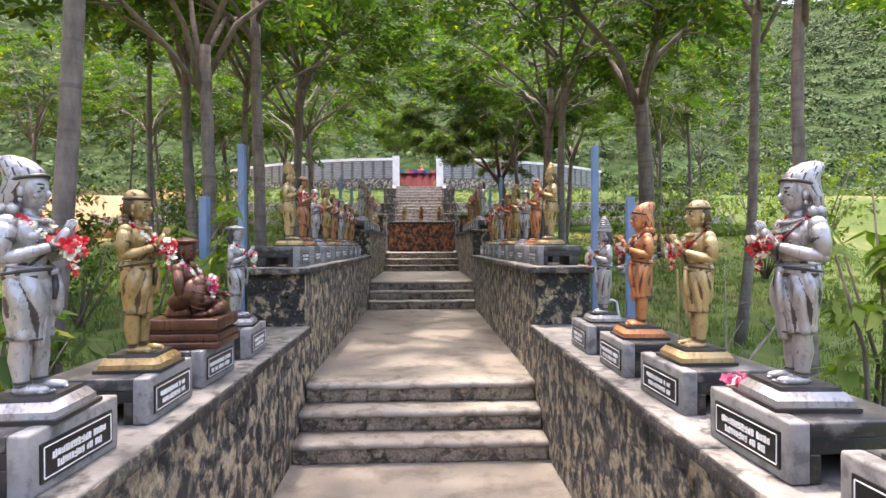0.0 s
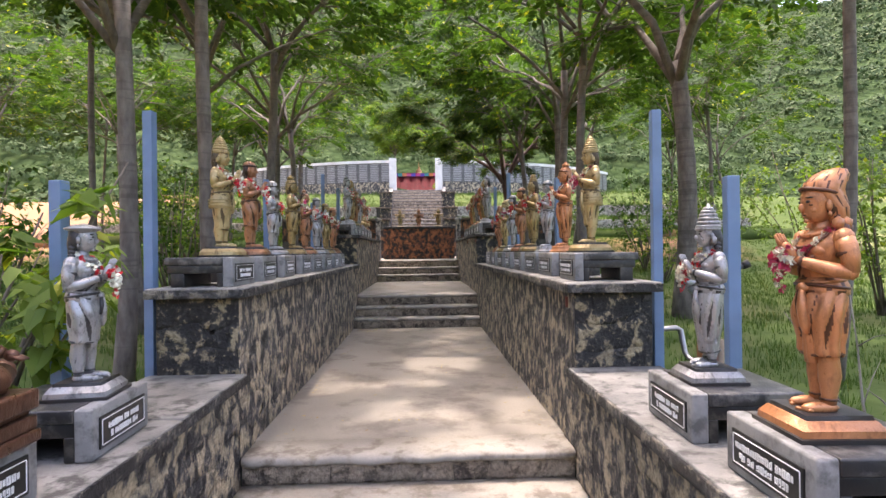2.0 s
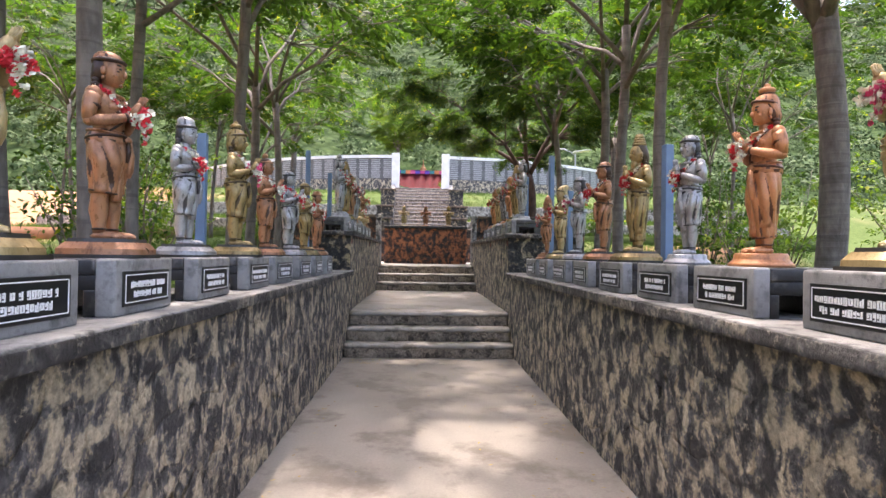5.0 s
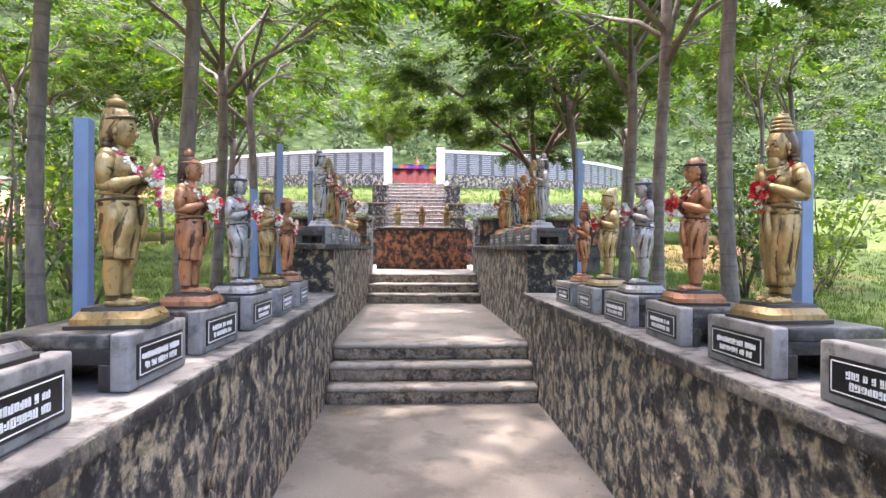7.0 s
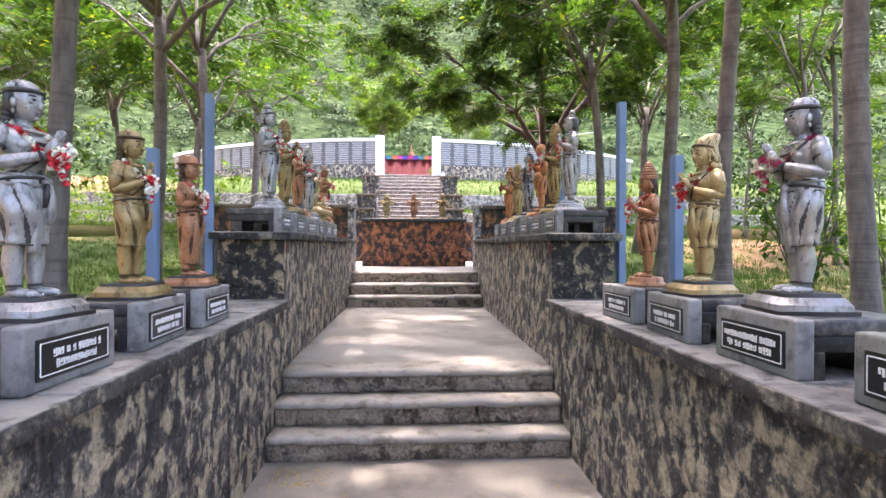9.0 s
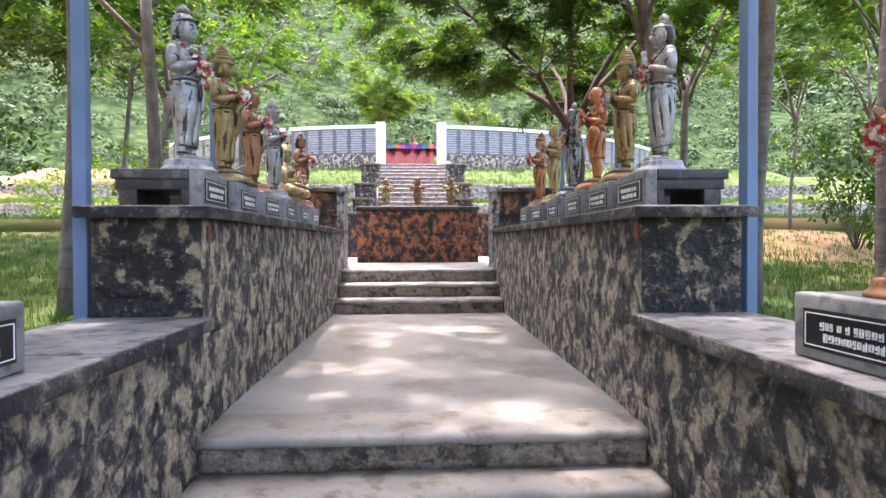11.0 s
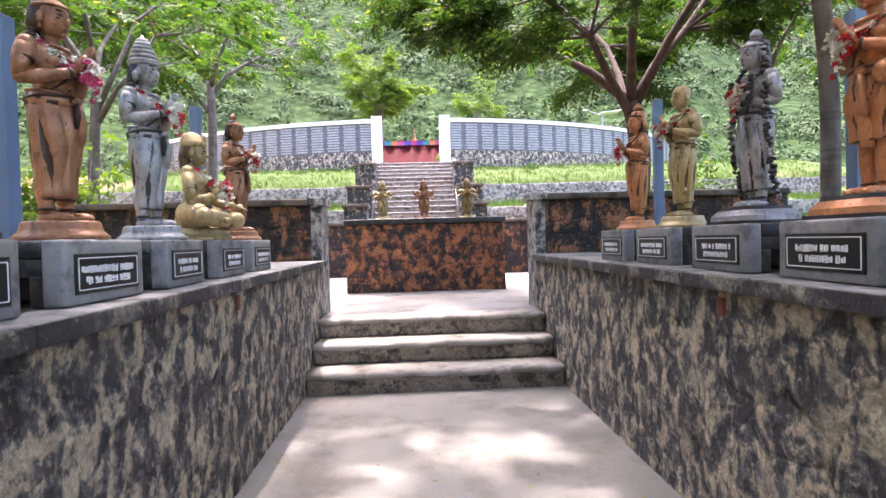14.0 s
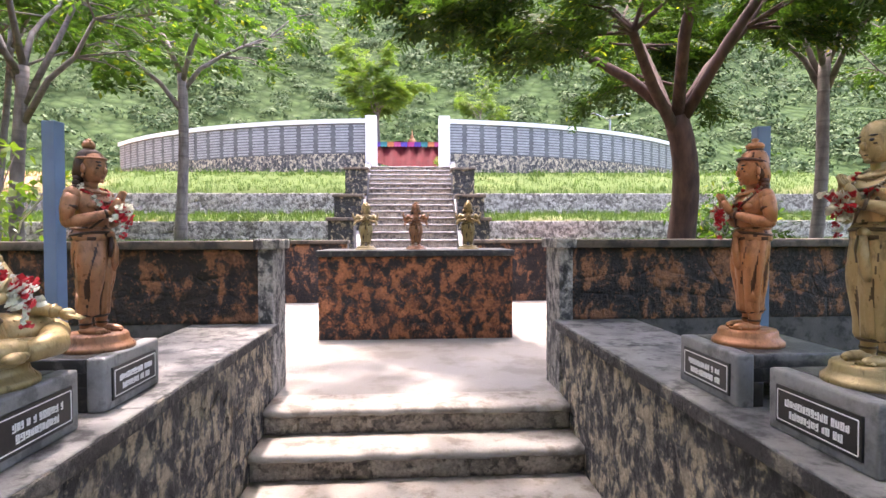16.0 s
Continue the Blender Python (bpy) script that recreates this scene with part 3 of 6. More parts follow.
for _f, (_ys, _z) in enumerate(zip(FLIGHT, F)):
    for _k, _y in enumerate(_ys):
        _y2 = _ys[_k + 1] + 0.03 if _k < 2 else _y + 0.3
        zt = _z + (_k + 1) * 0.5 / 3
        bm = bmesh.new()
        box(bm, -W - 0.01, W + 0.01, _y + 0.012, _y2, zt - 0.5 / 3 - 0.03, zt - 0.048)
        _st = tagged(mesh_object("step", bm, M["mortar"]), "concrete step with a stone-faced riser and worn nosing", "step", "steps of the path", "structure")
        bm = bmesh.new()
        step_edge(bm, -W - 0.005, W + 0.005, _y, _y2, zt, 10 * _f + _k)
        part("tread", bm, M["tread"], _st, "worn pale concrete tread", True)
        STONES.append((_st, (lambda u, v, d, yy=_y: (u, yy + 0.012 - d, v)), -W, W, zt - 0.165, zt - 0.05, "riser", 0.19, 0.13))

# the court: cross walls with end piers, side and rear walls, and the block in the middle
for _n, _sx in (("wall_cross_west", -1), ("wall_cross_east", 1)):
    bm = bmesh.new()
    box(bm, _sx * (W + 0.10), _sx * 3.5, Y3 + 0.02, Y3 + 0.32, 0.9, 2.53)
    _w = tagged(mesh_object(_n, bm, M["mortar"]), "dark brown patched rubble cross wall beside the court", "wall", kind="structure")
    bm = bmesh.new()
    box(bm, _sx * (W + 0.12), _sx * 3.5, Y3 - 0.03, Y3 + 0.37, 2.53, 2.59, 0.01)
    part("coping", bm, M["cap_brown"], _w, "dark weathered coping", True)
    bm = bmesh.new()
    box(bm, _sx * W, _sx * (W + 0.10), Y3 - 0.02, Y3 + 0.36, 1.0, 2.53, 0.012)
    box(bm, _sx * (W - 0.03), _sx * (W + 0.12), Y3 - 0.05, Y3 + 0.39, 2.53, 2.60, 0.01)
    part("end_pier", bm, M["pier"], _w, "pale mottled rubble end pier")
    STONES.append((_w, (lambda u, v, d, s=_sx: (s * u, Y3 + 0.02 - d, v)), W + 0.10, 3.5, 2.02, 2.525, "wall_brown", 0.24, 0.17))
    bm = bmesh.new()
    box(bm, _sx * COURT, _sx * (COURT + 0.3), Y3 + 0.35, 21.0, 1.0, 2.5, 0.01)
    tagged(mesh_object("wall_court_" + _n[-4:], bm, M["wall_brown"]), "dark brown rubble side wall of the court", "wall", kind="structure")

bm = bmesh.new()
box(bm, -3.6, -1.15, 20.72, 21.0, 1.0, 2.50)
box(bm, 1.0, 3.6, 20.72, 21.0, 1.0, 2.50)
_w = tagged(mesh_object("wall_rear", bm, M["mortar"]), "dark brown rubble wall behind the court", "wall", kind="structure")
bm = bmesh.new()
box(bm, -3.6, -1.13, 20.68, 21.04, 2.50, 2.56, 0.01)
box(bm, 0.98, 3.6, 20.68, 21.04, 2.50, 2.56, 0.01)
part("coping", bm, M["cap_brown"], _w, "dark weathered coping", True)
STONES.append((_w, (lambda u, v, d: (u, 20.72 - d, v)), -2.3, -1.15, 1.5, 2.49, "wall_brown", 0.26, 0.2))

STONES.append((_w, (lambda u, v, d: (u, 20.72 - d, v)), 1.0, 2.3, 1.5, 2.49, "wall_brown", 0.26, 0.2))
bm = bmesh.new()
box(bm, -1.05, 1.05, 17.37, 18.2, 1.48, 2.40)
_blk = tagged(mesh_object("altar_block", bm, M["mortar"]), "red-brown rubble altar block with a black stone top", "altar")
bm = bmesh.new()
box(bm, -1.07, 1.07, 17.33, 18.23, 2.40, 2.47, 0.012)
part("top_slab", bm, M["pedestal_black"], _blk, "black painted top slab", True)
STONES.append((_blk, (lambda u, v, d: (u, 17.37 - d, v)), -1.05, 1.05, 1.5, 2.395, "wall_box", 0.2, 0.16))

# red tiles set into the wall corners
for _x, _y, _z in ((-W, 10.53, 1.90), (W, 10.51, 1.90), (-W, 12.9, 1.90), (W, 12.2, 1.90), (W, 4.72, 1.39)):
    bm = bmesh.new()
    s = 1 if _x > 0 else -1
    box(bm, _x + s * 0.004, _x + s * 0.04, _y - 0.020, _y + 0.020, _z - 0.038, _z + 0.030, 0.003)
    tagged(mesh_object("wall_tile", bm, M["tile_red"]), "small dark red tile set in the wall", "tile", "red wall tiles", "structure")


# ---- ground and hills ----
def smooth(a, b, x):
    t = min(1, max(0, (x - a) / (b - a)))
    return t * t * (3 - 2 * t)


def ridge(az):
    """Tangent of the hill's skyline over azimuth (degrees, 0 ahead, right positive)."""
    r = 0.68 - 0.34 * smooth(22, 35, az) - 0.14 * smooth(45, 90, az) - 0.12 * smooth(35, 70, -az) - 0.16 * smooth(70, 120, -az)
    return max(0.10, r - 0.12 * smooth(90, 150, abs(az)))


def ground_z(x, y):
    r = math.hypot(x, y - 8)
    az = math.degrees(math.atan2(x, y - 8))
    z = 0.05 + 0.095 * min(max(y, -20), 15) + 0.9 * smooth(15, 22, y) + 2.3 * smooth(22, 29, y)
    z -= 0.06 * max(0, min(10, abs(x) - 3)) * smooth(4, 12, y) * 0.5
    foot = 55 if abs(az) < 30 else 55 + 25 * smooth(30, 60, abs(az))
    top = 8 + ridge(az) * 300
    h = smooth(foot - 12, 300, r)
    up = (r - foot) / (300 - foot)
    hill = top * (0.25 * h + 0.75 * min(1, max(0, up))) if r > foot - 12 else 0
    if r > 60:
        hill *= 1 + 0.10 * noise.noise((x * 0.012, y * 0.012, 3)) + 0.04 * noise.noise((x * 0.04, y * 0.04, 5))
    z += hill
    if r < 60:
        z += 0.06 * noise.noise((x * 0.4, y * 0.4, 1)) * smooth(1.7, 3, abs(x))
    # the path, the court and the lawn terraces are cut into the ground
    if abs(x) < 1.45 and y < 15.6:
        z = min(z, -0.15 if y < 4.3 else 0.3 if y < 10.2 else 0.8)
    if abs(x) < 2.4 and 15.3 < y < 21.2:
        z = min(z, 1.2)
    if abs(x) < 13 and 20.9 < y < 36:
        z -= 1.2 * smooth(20.9, 22.5, y) * (1 - smooth(33, 36, y)) * (1 - smooth(11, 13, abs(x)))
    return z


def axis(fine, far):
    a = [k * fine for k in range(int(14 / fine))]
    v = a[-1]
    step = fine
    while v < far:
        step = min(step * 1.12, far / 45)
        v += step
        a.append(v)
    return [-k for k in a[:0:-1]] + a


XS = axis(0.45, 1500)
YS = [k + 9 for k in axis(0.45, 1500)]
gv = [(x, y, ground_z(x, y)) for y in YS for x in XS]
nx = len(XS)
gf = [(j * nx + i, j * nx + i + 1, (j + 1) * nx + i + 1, (j + 1) * nx + i) for j in range(len(YS) - 1) for i in range(nx - 1)]
me = bpy.data.meshes.new("ground")
me.from_pydata(gv, [], gf)
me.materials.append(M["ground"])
me.polygons.foreach_set("use_smooth", [True] * len(gf))
tagged(new("ground", me), "grassy ground with bare soil rising to green hills", "ground", kind="structure")


# ---- pedestals ----
def bench(label, wide=0.42, plate="plaque", seed=0):
    """A hollow pedestal: a grey front slab with a lettered plaque, a dark top and a rear leg. Front towards -x, base at z 0."""
    r = random.Random(seed)
    top = tagged(empty("statue_pedestal"), label, "pedestal", "pedestals on the walls")
    bm = bmesh.new()
    box(bm, 0.0, 0.062, -wide / 2, wide / 2, 0, 0.186, 0.010)
    part("front_slab", bm, M["pedestal"], top, "grey painted front slab", True)
    bm = bmesh.new()
    box(bm, 0.063, 0.42, -wide / 2 + 0.002, wide / 2 - 0.002, 0.135, 0.185, 0.008)
    part("top_slab", bm, M["pedestal_top"], top, "weathered black and grey top slab", True)
    bm = bmesh.new()
    box(bm, 0.062, 0.40, -wide / 2 + 0.008, wide / 2 - 0.008, 0.085, 0.136, 0.006)
    box(bm, 0.30, 0.385, -wide / 2 + 0.01, wide / 2 - 0.01, 0.0, 0.09, 0.006)
    box(bm, 0.062, 0.10, -wide / 2 + 0.006, wide / 2 - 0.006, 0.0, 0.088, 0.006)
    part("leg", bm, M["pedestal_black"], top, "black painted underside and legs", True)
    w, h = wide * 0.80, 0.115
    bm = bmesh.new()
    box(bm, -0.006, 0.004, -w / 2, w / 2, 0.03, 0.03 + h, 0.003)
    pl = part("plaque", bm, M[plate], top, "dark plaque with white lettering")
    bm = bmesh.new()
    for y0, y1, z0, z1 in ((-w / 2 + .012, w / 2 - .012, .03 + h - .014, .03 + h - .011), (-w / 2 + .012, w / 2 - .012, .041, .044),
                           (-w / 2 + .010, -w / 2 + .013, .044, .03 + h - .014), (w / 2 - .013, w / 2 - .010, .044, .03 + h - .014)):
        box(bm, -0.0078, -0.005, y0, y1, z0, z1)
    part("plaque_border", bm, M["letter"], pl)
    bm = bmesh.new()
    for z, frac in ((0.100, r.uniform(0.6, 0.78)), (0.068, r.uniform(0.5, 0.66))):
        y, end = -w * frac / 2, w * frac / 2
        while y < end:
            k = r.uniform(0.008, 0.018)
            hh = r.uniform(0.009, 0.012)
            box(bm, -0.0078, -0.005, y, min(end, y + k), z - hh, z - hh + 0.004)
            box(bm, -0.0078, -0.005, y, y + k * 0.35, z - hh, z + hh)
            box(bm, -0.0078, -0.005, y + k * 0.6, y + k, z - hh * r.uniform(0.2, 1), z + hh * r.uniform(0.5, 1))
            if r.random() < 0.6:
                box(bm, -0.0078, -0.005, y, y + k, z + hh - 0.004, z + hh)
            y += k + (0.014 if r.random() < 0.15 else 0.004)
    part("lettering", bm, M["letter"], pl, "small white lettering")
    return top


# ---- statues: one mesh each, front towards +x, feet at z 0, one unit tall without the headgear ----
def head(bm, c, hat, s=1.24):
    """The head with its headgear, drawn at life proportion and then enlarged about the neck."""
    before = len(bm.verts)
    head_shape(bm, c, hat)
    bm.verts.ensure_lookup_table()
    base = Vector((c[0], c[1], c[2] - .085))
    for v in list(bm.verts)[before:]:
        v.co = base + (v.co - base) * s


def head_shape(bm, c, hat):
    x, y, z = c
    loft(bm, [(x - .005, y, z - .075, .022, .020), (x + .006, y, z - .068, .036, .032), (x + .006, y, z - .045, .050, .044), (x + .004, y, z - .012, .057, .050), (x, y, z + .025, .060, .053),
              (x - .004, y, z + .052, .052, .047), (x - .006, y, z + .070, .033, .030), (x - .006, y, z + .076, .010, .009)], 20)
    loft(bm, [(x - .012, y, z - .135, .040, .046), (x - .010, y, z - .105, .030, .030), (x - .006, y, z - .055, .030, .029)], 14)
    ball(bm, (x + .060, y, z - .018), (.015, .009, .017), 2)
    ball(bm, (x + .056, y, z + .002), (.008, .007, .022), 1)
    ball(bm, (x + .051, y, z - .0425), (.010, .015, .0045), 1)
    ball(bm, (x + .050, y, z - .0470), (.009, .013, .0028), 1, 1)
    ball(bm, (x + .049, y, z - .0515), (.010, .013, .0048), 1)
    ball(bm, (x + .046, y, z - .066), (.011, .013, .010), 1)
    for sy in (-1, 1):
        ball(bm, (x + .047, y + sy * .021, z + .003), (.011, .015, .008), 1)
        ball(bm, (x + .0535, y + sy * .021, z + .003), (.006, .011, .0060), 2, 1)
        ball(bm, (x + .050, y + sy * .022, z + .018), (.009, .019, .0042), 2, 1)
        ball(bm, (x + .046, y + sy * .024, z - .010), (.008, .014, .006), 1, 2)
        if hat != "bald":
            ball(bm, (x - .026, y + sy * .038, z - .004), (.036, .022, .056), 2, 2)
            for k in range(4):
                ball(bm, (x - .040 + .004 * k, y + sy * (.046 + .010 * k), z - .055 - .022 * k), (.022, .018, .017), 1, 2)
        ball(bm, (x - .004, y + sy * .054, z - .012), (.014, .008, .026), 1)
        ball(bm, (x - .004, y + sy * .056, z - .044), (.008, .006, .012), 1)
        ball(bm, (x + .035, y + sy * .028, z - .028), (.015, .014, .016), 1)
    if hat in ("cap", "turban"):
        h = .006 if hat == "cap" else .030
        loft(bm, [(x - .008, y, z + .030, .060, .055), (x - .010, y, z + .048, .061, .056), (x - .012, y, z + .058 + h, .055, .051), (x - .014, y, z + .072 + h, .038, .036), (x - .014, y, z + .080 + h, .012, .012)], 32,
             ripple=lambda k, a: 1 + .04 * (abs(math.sin(6 * a + k)) - .6), groove=.985)
        loft(bm, [(x - .006, y, z + .026, .062, .057), (x - .006, y, z + .030, .071, .066), (x - .006, y, z + .040, .073, .068), (x - .006, y, z + .046, .064, .059)], 30, 2)
        loft(bm, [(x - .044, y, z - .085, .016, .036), (x - .046, y, z - .04, .030, .052), (x - .03, y, z + .03, .036, .054)], 20, 2, ripple=lambda k, a: 1 + .08 * math.sin(9 * a))
    elif hat == "flare":
        loft(bm, [(x - .005, y, z + .024, .061, .055), (x - .005, y, z + .036, .064, .058), (x - .006, y, z + .044, .088, .081), (x - .006, y, z + .052, .090, .083), (x - .006, y, z + .056, .080, .074), (x - .008, y, z + .066, .05, .046), (x - .008, y, z + .072, .02, .02)], 24)
        loft(bm, [(x - .052, y, z - .085, .020, .045), (x - .048, y, z - .03, .03, .054), (x - .035, y, z + .035, .034, .054)], 14, 2, ripple=lambda k, a: 1 + .06 * math.sin(9 * a))
    elif hat == "dome":
        loft(bm, [(x - .006, y, z + .022, .062, .056), (x - .006, y, z + .030, .068, .062), (x - .006, y, z + .050, .069, .063), (x - .010, y, z + .056, .064, .059), (x - .014, y, z + .082, .054, .050), (x - .018, y, z + .100, .036, .034), (x - .018, y, z + .108, .012, .012)], 24, ripple=lambda k, a: 1 + .015 * math.sin(9 * a + k))
        loft(bm, [(x + .052, y, z + .040, .010, .024), (x + .050, y, z + .075, .010, .020), (x + .044, y, z + .105, .006, .006)], 12)
        loft(bm, [(x - .055, y, z - .10, .020, .046), (x - .052, y, z - .03, .032, .056), (x - .035, y, z + .03, .034, .054)], 14, 2, ripple=lambda k, a: 1 + .07 * math.sin(9 * a))
        ball(bm, (x - .045, y, z + .06), (.03, .03, .03), 2, 2)
    elif hat == "hat":
        loft(bm, [(x - .005, y, z + .034, .088, .080), (x - .005, y, z + .042, .092, .084), (x - .005, y, z + .050, .066, .060), (x - .008, y, z + .088, .058, .053), (x - .008, y, z + .098, .035, .03)], 22)
        loft(bm, [(x - .052, y, z - .08, .018, .038), (x - .046, y, z + .03, .03, .05)], 12, 2)
    elif hat == "curls":
        rings = [(x - .052, y, z - .10, .020, .044), (x - .054, y, z - .07, .040, .064), (x - .046, y, z - .02, .052, .066), (x - .024, y, z + .022, .064, .062), (x - .016, y, z + .045, .069, .063), (x - .028, y, z + .076, .070, .060), (x - .046, y, z + .102, .060, .050), (x - .062, y, z + .120, .040, .034), (x - .070, y, z + .127, .012, .012)]
        swept = lambda k, a: 1 + .12 * (abs(math.sin(4.5 * a + k * .9)) - .6)
        loft(bm, rings, 54, 0, ripple=swept, groove=.952)
        ring(bm, (x - .008, y, z + .036), .066, .060, .008, 2, -.016)
        for k in range(11):
            a = 1.35 + 3.6 * k / 10
            ball(bm, (x - .034 + .048 * math.cos(a), y + .070 * math.sin(a), z - .080 - .020 * (k % 2)), (.024, .024, .028), 1, 2 * (k % 2))
    elif hat == "crown":
        ring(bm, (x - .006, y, z + .032), .064, .058, .010)
        for k, (rr, zz) in enumerate(((.062, .045), (.056, .068), (.050, .090), (.042, .110), (.033, .130), (.022, .148))):
            ring(bm, (x - .010, y, z + zz), rr, rr * .93, .0115)
        loft(bm, [(x - .008, y, z + .03, .058, .054), (x - .010, y, z + .08, .050, .047), (x - .010, y, z + .13, .030, .028), (x - .010, y, z + .165, .012, .012), (x - .010, y, z + .18, .004, .004)], 16)
        loft(bm, [(x - .060, y, z - .10, .016, .05), (x - .055, y, z - .03, .028, .056), (x - .042, y, z + .035, .03, .05)], 14, 2, ripple=lambda k, a: 1 + .06 * math.sin(9 * a))
        for sy in (-1, 1):
            ball(bm, (x - .01, y + sy * .064, z - .035), (.018, .014, .03), 1)
    elif hat == "bun":
        loft(bm, [(x - .05, y, z - .085, .020, .045), (x - .046, y, z - .03, .032, .056), (x - .018, y, z + .03, .056, .056), (x - .012, y, z + .062, .050, .048), (x - .012, y, z + .082, .022, .022)], 22, 2, ripple=lambda k, a: 1 + .03 * math.sin(15 * a))
        ring(bm, (x - .004, y, z + .036), .062, .056, .006)
        ball(bm, (x - .015, y, z + .098), (.030, .028, .024), 2)
        ball(bm, (x - .015, y, z + .118), (.018, .018, .012), 1)
    elif hat == "tall":
        strands = lambda k, a: 1 + .09 * (abs(math.sin(7.5 * a + k * .5)) - .6)
        loft(bm, [(x - .052, y, z - .085, .020, .048), (x - .046, y, z - .03, .036, .060), (x - .016, y, z + .028, .063, .060), (x - .014, y, z + .052, .062, .058), (x - .016, y, z + .078, .050, .047), (x - .018, y, z + .094, .028, .027)], 40, 0, ripple=strands, groove=.962)
        ring(bm, (x - .018, y, z + .092), .030, .029, .009, 2)
        loft(bm, [(x - .018, y, z + .092, .030, .029), (x - .018, y, z + .104, .040, .038), (x - .018, y, z + .116, .042, .040), (x - .018, y, z + .126, .030, .028), (x - .018, y, z + .130, .014, .014), (x - .018, y, z + .142, .018, .018), (x - .018, y, z + .148, .008, .008)], 22)
        ring(bm, (x - .005, y, z + .038), .064, .058, .008, 2, -.012)
    elif hat == "beard":
        ball(bm, (x + .030, y, z - .085), (.026, .032, .045), 2)
        loft(bm, [(x - .05, y, z - .12, .022, .060), (x - .05, y, z - .03, .036, .062), (x - .02, y, z + .03, .060, .058), (x - .012, y, z + .062, .052, .050), (x - .012, y, z + .082, .022, .022)], 22, 2, ripple=lambda k, a: 1 + .05 * math.sin(11 * a))
        for k, zz in enumerate((.07, .09, .11, .13)):
            ring(bm, (x - .012, y, z + zz), .046 - .006 * k, .044 - .006 * k, .011)
        loft(bm, [(x - .012, y, z + .06, .042, .04), (x - .012, y, z + .13, .02, .02), (x - .012, y, z + .138, .03, .03), (x - .012, y, z + .15, .03, .03)], 14)


def arms(bm, dz, close, sleeve):
    """Arms bent forward, palms together or folded. dz lifts the shoulders."""
    for sy in (-1, 1):
        sh, el = Vector((-.008, sy * .138, .775 + dz)), Vector((-.012, sy * .178, .625 + dz))
        if close == "folded":
            wr, hd = Vector((.105, -sy * .02, .655 + dz)), Vector((.12, -sy * .07, .665 + dz))
        elif close == "chest":
            wr, hd = Vector((.130, sy * .022, .70 + dz)), Vector((.135, sy * .006, .765 + dz))
        else:
            wr, hd = Vector((.140, sy * .028, .680 + dz)), Vector((.172, sy * .010, .745 + dz))
        ball(bm, sh, (.044, .042, .046), 2)
        tube(bm, [sh, sh.lerp(el, .25) + Vector((0, sy * .006, 0)), sh.lerp(el, .55) + Vector((-.002, sy * .008, 0)), el], [.040, .043, .038, .029], 14)
        ball(bm, el, (.031, .030, .032), 1)
        tube(bm, [el, el.lerp(wr, .32) + Vector((0, sy * .006, -.006)), el.lerp(wr, .7), wr], [.030, .033, .026, .020], 14)
        tube(bm, [wr, wr.lerp(hd, .5), hd, hd + (hd - wr) * .2], [.021, .026, .023, .014], 10)
        for k in range(4):
            off = Vector((.012 - .008 * k, 0, .002 * k))
            tube(bm, [hd + off, hd + off * 1.5 + (hd - wr).normalized() * (.062 - .006 * abs(k - 1.2))], [.0085, .0055], 6)
        d = (el - sh).normalized()
        p = sh.lerp(el, .45)
        tube(bm, [p - d * .010, p, p + d * .010], [.040, .046, .040], 12, 2)
        q = el.lerp(wr, .88)
        tube(bm, [q - (wr - el).normalized() * .008, q, q + (wr - el).normalized() * .008], [.023, .028, .023], 10, 2)
        if sleeve:
            tube(bm, [sh + Vector((0, 0, .01)), sh.lerp(el, .3), sh.lerp(el, .62)], [.046, .047, .049], 12)


def torso(bm, dz, plump=1.0):
    p = plump
    loft(bm, [(-.005, 0, .535 + dz, .082 * p, .100 * p), (.002, 0, .575 + dz, .076 * p, .088 * p), (.006, 0, .612 + dz, .074 * p, .083 * p), (.006, 0, .655 + dz, .076, .094), (.006, 0, .700 + dz, .086, .117),
              (.002, 0, .745 + dz, .086, .133), (-.006, 0, .783 + dz, .069, .130), (-.010, 0, .808 + dz, .050, .086), (-.010, 0, .828 + dz, .036, .042)], 28)
    for sy in (-1, 1):
        ball(bm, (.046, sy * .052, .722 + dz), (.042, .054, .036), 2)
        # Dark crease under each breast, shade drawn in as a coloured line.
        tube(bm, [(.052, sy * .012, .690 + dz), (.074, sy * .052, .684 + dz), (.052, sy * .092, .698 + dz)], [.004, .006, .004], 6, 2)
    ring(bm, (.012, 0, .808 + dz), .064, .068, .010, 0, .018)
    ring(bm, (.022, 0, .782 + dz), .074, .082, .007, 2, .045)
    ring(bm, (.022, 0, .748 + dz), .084, .090, .008, 0, .075)
    for k in range(7):
        a = -1.2 + .4 * k
        ball(bm, (.026 + .085 * math.cos(a), .092 * math.sin(a), .748 + dz - .080 * math.cos(a)), (.010, .011, .013), 1, k % 2 * 2)
    tube(bm, [(.035, .105, .800 + dz), (.098, .050, .720 + dz), (.084, -.030, .640 + dz), (.045, -.085, .585 + dz)], [.006, .007, .007, .006], 6, 2)
    ball(bm, (.084, 0, .606 + dz), (.008, .007, .007), 1, 2)


